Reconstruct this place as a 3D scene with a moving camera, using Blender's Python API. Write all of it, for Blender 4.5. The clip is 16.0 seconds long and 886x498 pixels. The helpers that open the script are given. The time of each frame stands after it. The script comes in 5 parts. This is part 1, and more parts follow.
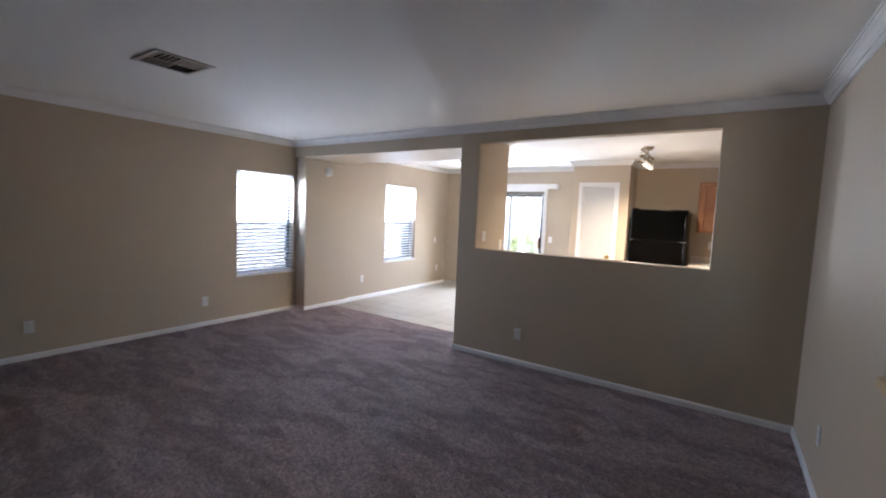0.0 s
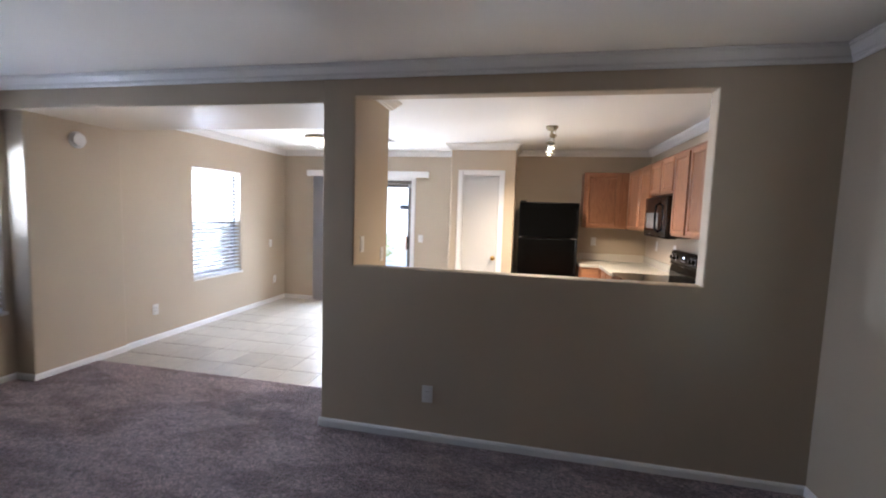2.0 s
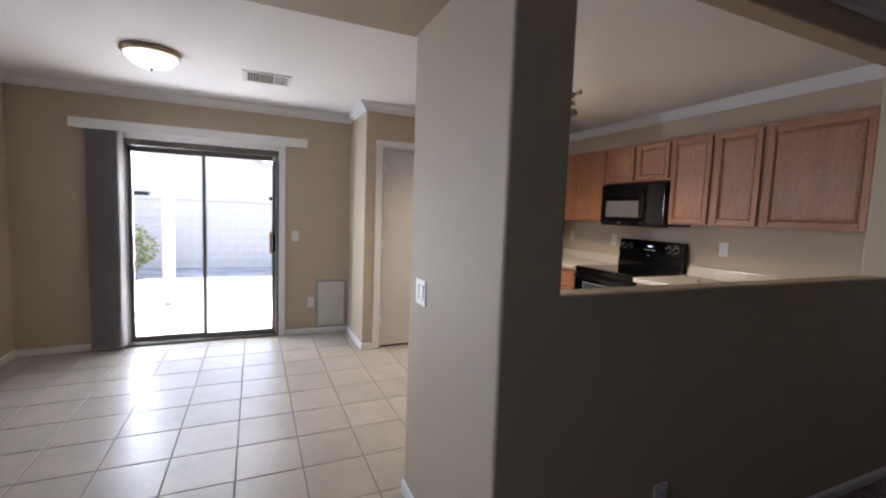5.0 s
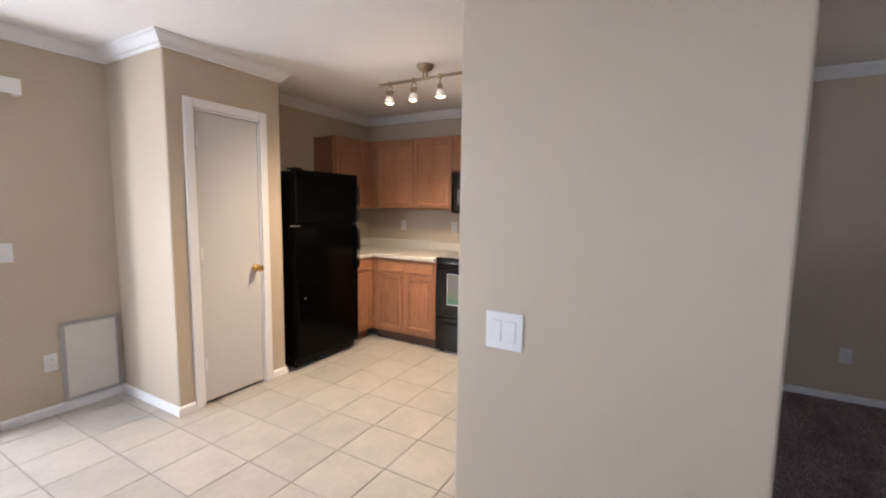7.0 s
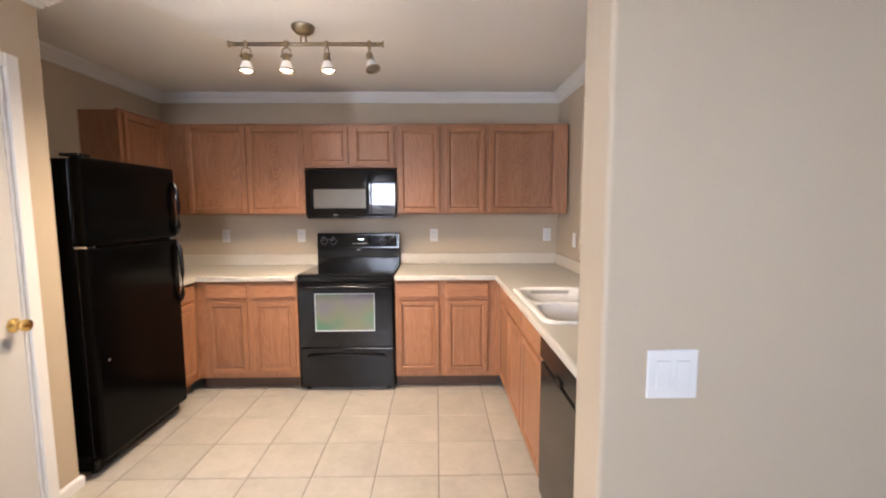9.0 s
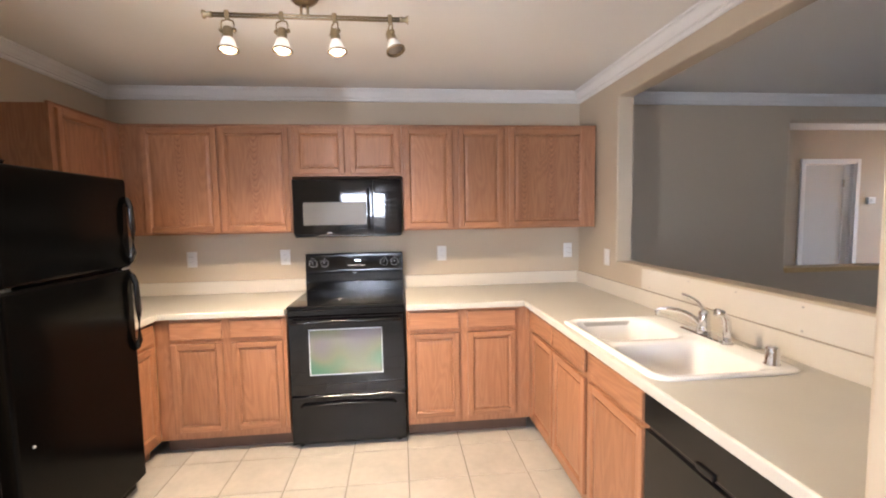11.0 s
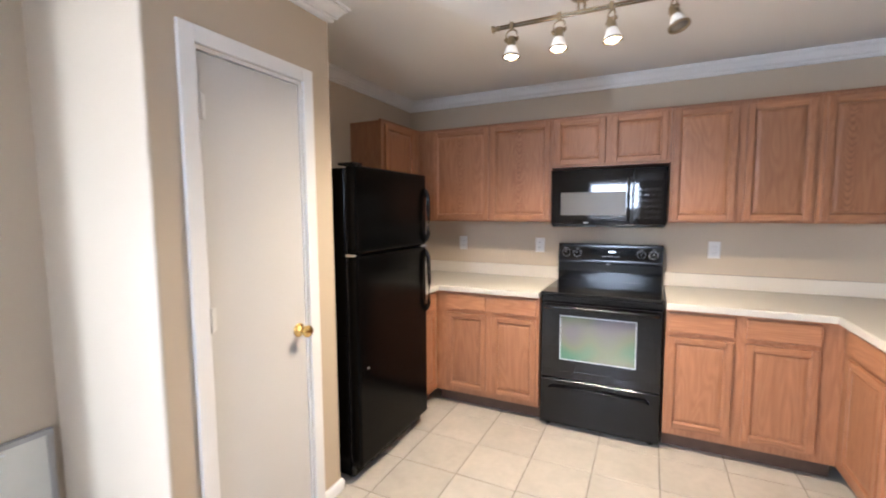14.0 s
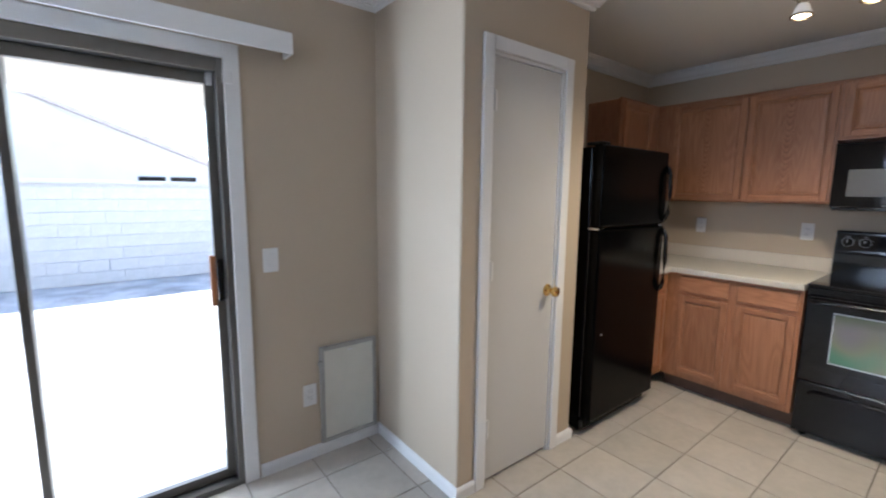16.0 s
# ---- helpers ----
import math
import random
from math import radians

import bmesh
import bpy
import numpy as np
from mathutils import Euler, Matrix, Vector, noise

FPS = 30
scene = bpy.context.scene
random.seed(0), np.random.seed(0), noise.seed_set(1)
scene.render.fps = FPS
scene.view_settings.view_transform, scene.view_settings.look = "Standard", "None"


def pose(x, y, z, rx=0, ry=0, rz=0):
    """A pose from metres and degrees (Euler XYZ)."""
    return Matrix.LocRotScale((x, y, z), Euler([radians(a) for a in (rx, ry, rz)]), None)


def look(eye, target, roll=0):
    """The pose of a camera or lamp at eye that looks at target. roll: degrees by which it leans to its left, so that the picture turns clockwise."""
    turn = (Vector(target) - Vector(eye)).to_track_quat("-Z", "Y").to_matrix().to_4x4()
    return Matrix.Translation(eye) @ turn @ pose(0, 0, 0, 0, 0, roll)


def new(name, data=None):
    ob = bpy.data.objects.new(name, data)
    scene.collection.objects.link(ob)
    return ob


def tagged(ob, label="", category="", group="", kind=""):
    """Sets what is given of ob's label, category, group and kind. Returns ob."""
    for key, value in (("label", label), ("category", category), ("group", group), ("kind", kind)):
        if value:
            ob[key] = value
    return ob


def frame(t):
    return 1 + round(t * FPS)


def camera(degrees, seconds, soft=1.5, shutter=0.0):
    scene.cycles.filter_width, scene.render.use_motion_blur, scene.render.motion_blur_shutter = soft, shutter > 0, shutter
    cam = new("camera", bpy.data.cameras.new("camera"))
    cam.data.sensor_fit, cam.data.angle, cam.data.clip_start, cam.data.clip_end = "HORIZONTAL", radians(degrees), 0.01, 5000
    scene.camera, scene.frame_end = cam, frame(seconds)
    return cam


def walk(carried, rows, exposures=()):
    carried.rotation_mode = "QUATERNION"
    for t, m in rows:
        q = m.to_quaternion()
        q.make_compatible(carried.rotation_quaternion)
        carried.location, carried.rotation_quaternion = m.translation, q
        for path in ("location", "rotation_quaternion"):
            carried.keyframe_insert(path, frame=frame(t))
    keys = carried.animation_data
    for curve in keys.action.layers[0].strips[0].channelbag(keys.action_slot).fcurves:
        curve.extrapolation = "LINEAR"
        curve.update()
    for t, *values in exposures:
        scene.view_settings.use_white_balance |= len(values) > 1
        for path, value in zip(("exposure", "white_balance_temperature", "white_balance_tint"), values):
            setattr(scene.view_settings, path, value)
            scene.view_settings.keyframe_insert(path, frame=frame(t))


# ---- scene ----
cam = camera(92.4, 16.0, soft=2.0, shutter=0.4)
PATH = [
    (0, (2.377, -3.935, 1.506), (1.28, -2.271, 1.339), 2.4),
    (0.5, (2.114, -3.613, 1.514), (1.157, -1.865, 1.347), 2.45),
    (1, (1.901, -3.256, 1.502), (1.172, -1.401, 1.335), 2.45),
    (1.5, (1.647, -2.928, 1.488), (1.083, -1.016, 1.32), 2.15),
    (2, (1.317, -2.628, 1.526), (0.926, -0.675, 1.352), 1.9),
    (2.5, (1.006, -2.282, 1.51), (0.77, -0.304, 1.337), 1.75),
    (3, (0.635, -2.008, 1.487), (0.564, -0.017, 1.319), 1.65),
    (3.2, (0.483, -1.914, 1.497), (0.487, 0.079, 1.329), 1.55),
    (5.3, (-0.874, -0.898, 1.398), (0.107, 0.835, 1.218), 1.9),
    (5.5, (-0.947, -0.778, 1.403), (0.152, 0.882, 1.213), 1.7),
    (6, (-1.077, -0.448, 1.413), (0.298, 0.991, 1.222), 1.5),
    (6.5, (-1.151, -0.099, 1.414), (0.437, 1.1, 1.219), 1.2),
    (7, (-1.23, 0.239, 1.42), (0.496, 1.228, 1.216), 0.8),
    (7.5, (-1.219, 0.551, 1.423), (0.624, 1.302, 1.22), 0.4),
    (8, (-1.12, 0.828, 1.438), (0.816, 1.283, 1.226), 0.3),
    (8.5, (-1.038, 1.082, 1.441), (0.942, 1.266, 1.226), 0.2),
    (8.7, (-1.032, 1.147, 1.426), (0.956, 1.232, 1.222), 0.1),
    (10.8, (-0.468, 1.594, 1.49), (1.51, 1.355, 1.318), -1.1),
    (11, (-0.46, 1.59, 1.476), (1.523, 1.389, 1.322), -1.0),
    (11.5, (-0.445, 1.617, 1.494), (1.546, 1.522, 1.331), -1.1),
    (12, (-0.452, 1.609, 1.464), (1.541, 1.658, 1.31), -1.0),
    (12.3, (-0.453, 1.631, 1.464), (1.536, 1.769, 1.303), -1.0),
    (12.5, (-0.466, 1.623, 1.462), (1.516, 1.837, 1.3), -0.9),
    (13, (-0.506, 1.622, 1.469), (1.447, 2.022, 1.303), -0.6),
    (13.5, (-0.534, 1.649, 1.464), (1.358, 2.278, 1.295), -0.4),
    (14, (-0.561, 1.667, 1.461), (1.23, 2.539, 1.283), -0.3),
    (14.5, (-0.612, 1.677, 1.451), (1.056, 2.763, 1.258), 0.2),
    (15, (-0.695, 1.693, 1.445), (0.816, 2.984, 1.224), 0.3),
    (15.5, (-0.813, 1.706, 1.432), (0.559, 3.141, 1.19), 0.5),
    (16, (-0.926, 1.703, 1.432), (0.295, 3.265, 1.164), 0.6),
]
EXPOSURE = [(0.0, 4.1, 5700, 12), (1.0, 3.75, 5650, 12), (1.5, 3.8, 5700, 12), (2.2, 3.88, 5800, 13), (3.0, 3.68, 5850, 14), (5.5, 2.4, 6200, 16), (7.0, 3.14, 6250, 17), (8.5, 3.28, 6250, 17), (11.0, 3.75, 6250, 16), (12.5, 3.68, 6080, 15), (13.5, 3.62, 5850, 14), (14.5, 3.48, 5600, 12), (15.5, 3.2, 5480, 11), (16.0, 2.5, 5480, 10)]
walk(cam, [(t, look(eye, target, roll)) for t, eye, target, roll in PATH], EXPOSURE)

# ---- world and light ----
world = bpy.data.worlds.new("sky")
scene.world = world
world.use_nodes = True
wn = world.node_tree.nodes
sky = wn.new("ShaderNodeTexSky")
sky.sky_type = 'NISHITA'
sky.sun_disc = False
sky.sun_elevation = radians(47)
sky.sun_rotation = radians(20)
world.node_tree.links.new(sky.outputs[0], wn["Background"].inputs[0])
wn["Background"].inputs[1].default_value = 0.15

sun_data = bpy.data.lights.new("sun", 'SUN')
sun_data.energy, sun_data.angle, sun_data.color = 5.0, radians(0.5), (1.0, 0.95, 0.88)
sun = new("sun", sun_data)
sun.matrix_world = look((3.5, 9.4, 10.75), (0, 0, 0))


def area_light(name, m, sx, sy, watts, colour):
    d = bpy.data.lights.new(name, 'AREA')
    d.shape, d.size, d.size_y, d.energy, d.color = 'RECTANGLE', sx, sy, watts, colour
    ob = new(name, d)
    ob.matrix_world = m
    return ob


def spot_light(name, eye, target, watts, colour, cone):
    d = bpy.data.lights.new(name, 'SPOT')
    d.energy, d.color, d.spot_size, d.spot_blend, d.shadow_soft_size = watts, colour, radians(cone), 0.85, 0.04
    ob = new(name, d)
    ob.matrix_world = look(eye, target)
    return ob


def point_light(name, at, watts, colour):
    d = bpy.data.lights.new(name, 'POINT')
    d.energy, d.color, d.shadow_soft_size = watts, colour, 0.03
    ob = new(name, d)
    ob.location = at
    return ob


WARM = (1.0, 0.80, 0.54)
# daylight that stands in for the sky at the two side windows
area_light("window_daylight", pose(-3.45, -0.15, 1.95, 0, -90, 0), 0.9, 1.7, 21, (0.78, 0.88, 1.0))
area_light("window_daylight", pose(-3.45, 2.75, 1.95, 0, -90, 0), 0.9, 2.1, 36, (0.78, 0.88, 1.0))

# added lamp under the patio cover, stands in for sky light through the door
area_light("patio_fill", pose(-1.2, 4.6, 2.38, -75, 0, 0), 1.5, 0.14, 9, (0.80, 0.90, 1.0))
# strip lamp added at the glass door's edge to brighten the pantry side wall
area_light("patio_fill", look((-1.80, 3.968, 1.05), (0.25, 3.30, 1.05)), 0.05, 1.7, 5.5, (0.80, 0.90, 1.0))

# warm fill lamp added at an unseen opening to brighten the hall
area_light("hall_fill", pose(3.78, -5.70, 1.05, 90, 0, 180), 0.8, 1.9, 42, (1.0, 0.62, 0.30))

# ---- materials ----


def nodes_of(m):
    m.use_nodes = True
    return m.node_tree.nodes, m.node_tree.links


def material(name, colour, rough=0.6, metal=0.0, vary=0.06, scale=6.0, grain=180.0, bump=0.05, dist=0.002, spec=0.5,
             rough_vary=0.08, random_tone=0.0, coat=0.0, stretch=(1, 1, 1)):
    """A painted, cast or moulded surface: large soft mottling, fine grain and a fine relief."""
    m = bpy.data.materials.new(name)
    n, l = nodes_of(m)
    b = n["Principled BSDF"]
    co = n.new("ShaderNodeTexCoord")
    mp = n.new("ShaderNodeMapping")
    mp.inputs["Scale"].default_value = stretch
    l.new(co.outputs["Object"], mp.inputs["Vector"])
    if random_tone:
        own = n.new("ShaderNodeObjectInfo")
        shift = n.new("ShaderNodeVectorMath")
        shift.operation = 'MULTIPLY_ADD'
        l.new(own.outputs["Random"], shift.inputs[0])
        shift.inputs[1].default_value = (37.0, 53.0, 29.0)
        l.new(co.outputs["Object"], shift.inputs[2])
        l.new(shift.outputs[0], mp.inputs["Vector"])
    big = n.new("ShaderNodeTexNoise")
    big.inputs["Scale"].default_value, big.inputs["Detail"].default_value = scale, 5
    fine = n.new("ShaderNodeTexNoise")
    fine.inputs["Scale"].default_value, fine.inputs["Detail"].default_value = grain, 3
    for t in (big, fine):
        l.new(mp.outputs[0], t.inputs["Vector"])
    add = n.new("ShaderNodeMath")
    add.operation = 'ADD'
    l.new(big.outputs["Fac"], add.inputs[0])
    half = n.new("ShaderNodeMath")
    half.operation = 'MULTIPLY'
    half.inputs[1].default_value = 0.5
    l.new(fine.outputs["Fac"], half.inputs[0])
    l.new(half.outputs[0], add.inputs[1])
    rng = n.new("ShaderNodeMapRange")
    rng.inputs["From Min"].default_value, rng.inputs["From Max"].default_value = 0.45, 1.05
    rng.inputs["To Min"].default_value, rng.inputs["To Max"].default_value = 1 - vary, 1 + vary
    l.new(add.outputs[0], rng.inputs["Value"])
    val = rng.outputs[0]
    if random_tone:
        oi = n.new("ShaderNodeObjectInfo")
        r2 = n.new("ShaderNodeMapRange")
        r2.inputs["To Min"].default_value, r2.inputs["To Max"].default_value = 1 - random_tone, 1 + random_tone
        l.new(oi.outputs["Random"], r2.inputs["Value"])
        mu = n.new("ShaderNodeMath")
        mu.operation = 'MULTIPLY'
        l.new(val, mu.inputs[0])
        l.new(r2.outputs[0], mu.inputs[1])
        val = mu.outputs[0]
    hsv = n.new("ShaderNodeHueSaturation")
    hsv.inputs["Color"].default_value = (*colour, 1)
    l.new(val, hsv.inputs["Value"])
    l.new(hsv.outputs[0], b.inputs["Base Color"])
    rr = n.new("ShaderNodeMapRange")
    rr.inputs["To Min"].default_value, rr.inputs["To Max"].default_value = max(0.02, rough - rough_vary), min(1, rough + rough_vary)
    l.new(big.outputs["Fac"], rr.inputs["Value"])
    l.new(rr.outputs[0], b.inputs["Roughness"])
    b.inputs["Metallic"].default_value = metal
    b.inputs["Specular IOR Level"].default_value = spec
    b.inputs["Coat Weight"].default_value = coat
    if bump:
        bp = n.new("ShaderNodeBump")
        bp.inputs["Strength"].default_value, bp.inputs["Distance"].default_value = bump, dist
        l.new(fine.outputs["Fac"], bp.inputs["Height"])
        l.new(bp.outputs[0], b.inputs["Normal"])
    return m


def oak(name, along, light, dark, arches=None):
    """Stained oak: long pores and rings drawn out along one axis; arches is the middle and half spacing of columns of nested arches across y."""
    m = bpy.data.materials.new(name)
    n, l = nodes_of(m)
    b = n["Principled BSDF"]
    co = n.new("ShaderNodeTexCoord")
    oi = n.new("ShaderNodeObjectInfo")
    shift = n.new("ShaderNodeVectorMath")
    shift.operation = 'MULTIPLY_ADD'
    l.new(oi.outputs["Random"], shift.inputs[0])
    shift.inputs[1].default_value = (3.1, 2.3, 4.7)
    l.new(co.outputs["Object"], shift.inputs[2])
    mp = n.new("ShaderNodeMapping")
    s = [1.0, 1.0, 1.0]
    s["xyz".index(along)] = 0.16
    mp.inputs["Scale"].default_value = s
    l.new(shift.outputs[0], mp.inputs["Vector"])
    wave = n.new("ShaderNodeTexNoise")
    wave.inputs["Scale"].default_value, wave.inputs["Detail"].default_value = 6.5, 2
    wave.inputs["Distortion"].default_value = 0.4
    l.new(mp.outputs[0], wave.inputs["Vector"])
    rings = n.new("ShaderNodeMath")
    rings.operation = 'MULTIPLY'
    rings.inputs[1].default_value = 105.0
    l.new(wave.outputs["Fac"], rings.inputs[0])
    sine = n.new("ShaderNodeMath")
    sine.operation = 'SINE'
    l.new(rings.outputs[0], sine.inputs[0])
    pores = n.new("ShaderNodeTexNoise")
    pores.inputs["Scale"].default_value, pores.inputs["Detail"].default_value = 130, 4
    mp2 = n.new("ShaderNodeMapping")
    s2 = [1.0, 1.0, 1.0]
    s2["xyz".index(along)] = 0.035
    mp2.inputs["Scale"].default_value = s2
    l.new(shift.outputs[0], mp2.inputs["Vector"])
    l.new(mp2.outputs[0], pores.inputs["Vector"])
    mix = n.new("ShaderNodeMath")
    mix.operation = 'MULTIPLY_ADD'
    l.new(sine.outputs[0], mix.inputs[0])
    mix.inputs[1].default_value = 0.08
    calm = n.new("ShaderNodeMath")
    calm.operation = 'MULTIPLY_ADD'
    l.new(pores.outputs["Fac"], calm.inputs[0])
    calm.inputs[1].default_value, calm.inputs[2].default_value = 0.62, 0.19
    l.new(calm.outputs[0], mix.inputs[2])
    ramp = n.new("ShaderNodeValToRGB")
    ramp.color_ramp.elements[0].position, ramp.color_ramp.elements[1].position = 0.20, 0.74
    ramp.color_ramp.elements[0].color, ramp.color_ramp.elements[1].color = (*dark, 1), (*light, 1)
    grain = mix.outputs[0]
    if arches:
        def calc(op, a, b=0.0, c=0.0):
            q = n.new("ShaderNodeMath")
            q.operation = op
            for k, v in enumerate((a, b, c)):
                if isinstance(v, (int, float)):
                    q.inputs[k].default_value = v
                else:
                    l.new(v, q.inputs[k])
            return q.outputs[0]
        xyz = n.new("ShaderNodeSeparateXYZ")
        place = n.new("ShaderNodeNewGeometry")
        l.new(place.outputs["Position"], xyz.inputs[0])
        wander = n.new("ShaderNodeTexNoise")
        wander.inputs["Scale"].default_value, wander.inputs["Detail"].default_value = 9.0, 3
        l.new(place.outputs["Position"], wander.inputs["Vector"])
        across = calc('ADD', xyz.outputs[1], calc('MULTIPLY', wander.outputs["Fac"], 0.03))
        off = calc('PINGPONG', calc('SUBTRACT', across, arches[0] + 0.015), arches[1])
        turns = calc('MULTIPLY_ADD', calc('MULTIPLY', off, off), -1500.0, calc('MULTIPLY_ADD', wander.outputs["Fac"], 2.5, calc('MULTIPLY', xyz.outputs[2], 27.0)))
        line = calc('POWER', calc('MAXIMUM', calc('SINE', calc('MULTIPLY', turns, 2 * math.pi)), 0.0), 2.0)
        fade = n.new("ShaderNodeMapRange")
        fade.interpolation_type = 'SMOOTHSTEP'
        fade.inputs["From Min"].default_value, fade.inputs["From Max"].default_value = 0.022, 0.060
        fade.inputs["To Min"].default_value, fade.inputs["To Max"].default_value = 1.0, 0.0
        l.new(off, fade.inputs["Value"])
        grain = calc('SUBTRACT', grain, calc('MULTIPLY', calc('MULTIPLY', line, fade.outputs[0]), 0.36))
    l.new(grain, ramp.inputs["Fac"])
    tone = n.new("ShaderNodeMapRange")
    tone.inputs["To Min"].default_value, tone.inputs["To Max"].default_value = 0.84, 1.12
    l.new(oi.outputs["Random"], tone.inputs["Value"])
    hsv = n.new("ShaderNodeHueSaturation")
    l.new(ramp.outputs[0], hsv.inputs["Color"])
    l.new(tone.outputs[0], hsv.inputs["Value"])
    l.new(hsv.outputs[0], b.inputs["Base Color"])
    b.inputs["Roughness"].default_value = 0.42
    bp = n.new("ShaderNodeBump")
    bp.inputs["Strength"].default_value, bp.inputs["Distance"].default_value = 0.15, 0.001
    l.new(pores.outputs["Fac"], bp.inputs["Height"])
    l.new(bp.outputs[0], b.inputs["Normal"])
    return m


def glow(name, colour, strength):
    m = bpy.data.materials.new(name)
    n, l = nodes_of(m)
    b = n["Principled BSDF"]
    b.inputs["Base Color"].default_value = (*colour, 1)
    b.inputs["Roughness"].default_value = 0.35
    b.inputs["Emission Color"].default_value = (*colour, 1)
    b.inputs["Emission Strength"].default_value = strength
    return m


def glass(name, tint=(1, 1, 1), rough=0.0):
    """Thin window glass: mostly clear, with a mirror share that rises at a slant."""
    m = bpy.data.materials.new(name)
    n, l = nodes_of(m)
    n.remove(n["Principled BSDF"])
    clear = n.new("ShaderNodeBsdfTransparent")
    clear.inputs[0].default_value = (*tint, 1)
    mirror = n.new("ShaderNodeBsdfGlossy")
    mirror.inputs["Roughness"].default_value = rough
    slant = n.new("ShaderNodeLayerWeight")
    slant.inputs["Blend"].default_value = 0.5
    rise = n.new("ShaderNodeMath")
    rise.operation = 'POWER'
    rise.inputs[1].default_value = 5.0
    l.new(slant.outputs["Facing"], rise.inputs[0])
    share = n.new("ShaderNodeMath")
    share.operation = 'MULTIPLY_ADD'
    share.inputs[1].default_value, share.inputs[2].default_value = 0.9, 0.04
    l.new(rise.outputs[0], share.inputs[0])
    mix = n.new("ShaderNodeMixShader")
    l.new(share.outputs[0], mix.inputs[0])
    l.new(clear.outputs[0], mix.inputs[1])
    l.new(mirror.outputs[0], mix.inputs[2])
    l.new(mix.outputs[0], n["Material Output"].inputs["Surface"])
    return m


def carpet_material():
    m = bpy.data.materials.new("carpet")
    n, l = nodes_of(m)
    b = n["Principled BSDF"]
    co = n.new("ShaderNodeTexCoord")
    tuft = n.new("ShaderNodeTexVoronoi")
    tuft.inputs["Scale"].default_value = 75
    fibre = n.new("ShaderNodeTexNoise")
    fibre.inputs["Scale"].default_value, fibre.inputs["Detail"].default_value = 120, 6
    mp = n.new("ShaderNodeMapping")
    mp.inputs["Rotation"].default_value = (0, 0, 0.7)
    mp.inputs["Scale"].default_value = (1.0, 2.6, 1.0)
    l.new(co.outputs["Object"], mp.inputs["Vector"])
    nap = n.new("ShaderNodeTexNoise")
    nap.inputs["Scale"].default_value, nap.inputs["Detail"].default_value = 36, 5
    nap.inputs["Roughness"].default_value = 0.7
    tread = n.new("ShaderNodeTexNoise")
    tread.inputs["Scale"].default_value, tread.inputs["Detail"].default_value = 3.4, 6
    tread.inputs["Distortion"].default_value = 0.3
    l.new(co.outputs["Object"], tuft.inputs["Vector"])
    l.new(co.outputs["Object"], fibre.inputs["Vector"])
    l.new(mp.outputs[0], nap.inputs["Vector"])
    l.new(mp.outputs[0], tread.inputs["Vector"])
    r1 = n.new("ShaderNodeValToRGB")
    r1.color_ramp.elements[0].position, r1.color_ramp.elements[1].position = 0.40, 0.68
    r1.color_ramp.elements[0].color, r1.color_ramp.elements[1].color = (0.25, 0.168, 0.168, 1), (0.43, 0.315, 0.318, 1)
    # patches where the pile was pushed over by the vacuum cleaner
    warp = n.new("ShaderNodeVectorMath")
    warp.operation = 'MULTIPLY_ADD'
    l.new(nap.outputs["Color"], warp.inputs[0])
    warp.inputs[1].default_value = (0.22, 0.22, 0.0)
    l.new(mp.outputs[0], warp.inputs[2])
    patch = n.new("ShaderNodeTexVoronoi")
    patch.distance = 'CHEBYCHEV'
    patch.feature = 'SMOOTH_F1'
    patch.inputs["Scale"].default_value, patch.inputs["Smoothness"].default_value = 1.7, 0.06
    l.new(warp.outputs[0], patch.inputs["Vector"])
    push = n.new("ShaderNodeMapRange")
    push.inputs["From Min"].default_value, push.inputs["From Max"].default_value = 0.42, 0.66
    push.inputs["To Min"].default_value, push.inputs["To Max"].default_value = -0.04, 0.17
    l.new(patch.outputs["Color"], push.inputs["Value"])
    tone = n.new("ShaderNodeMath")
    tone.operation = 'ADD'
    l.new(tread.outputs["Fac"], tone.inputs[0])
    l.new(push.outputs[0], tone.inputs[1])
    l.new(tone.outputs[0], r1.inputs["Fac"])
    r2 = n.new("ShaderNodeMapRange")
    r2.inputs["From Min"].default_value, r2.inputs["From Max"].default_value = 0.40, 0.60
    r2.inputs["To Min"].default_value, r2.inputs["To Max"].default_value = 0.50, 1.50
    l.new(nap.outputs["Fac"], r2.inputs["Value"])
    r3 = n.new("ShaderNodeMapRange")
    r3.inputs["From Min"].default_value, r3.inputs["From Max"].default_value = 0.38, 0.62
    r3.inputs["To Min"].default_value, r3.inputs["To Max"].default_value = 0.45, 1.65
    l.new(fibre.outputs["Fac"], r3.inputs["Value"])
    mu = n.new("ShaderNodeMath")
    mu.operation = 'MULTIPLY'
    l.new(r2.outputs[0], mu.inputs[0])
    l.new(r3.outputs[0], mu.inputs[1])
    hsv = n.new("ShaderNodeHueSaturation")
    l.new(r1.outputs[0], hsv.inputs["Color"])
    l.new(mu.outputs[0], hsv.inputs["Value"])
    l.new(hsv.outputs[0], b.inputs["Base Color"])
    b.inputs["Roughness"].default_value = 1.0
    b.inputs["Specular IOR Level"].default_value = 0.1
    b.inputs["Sheen Weight"].default_value = 0.35
    b.inputs["Sheen Roughness"].default_value = 0.5
    hs = n.new("ShaderNodeMath")
    hs.operation = 'MULTIPLY_ADD'
    l.new(nap.outputs["Fac"], hs.inputs[0])
    hs.inputs[1].default_value = 2.2
    l.new(tuft.outputs["Distance"], hs.inputs[2])
    bp = n.new("ShaderNodeBump")
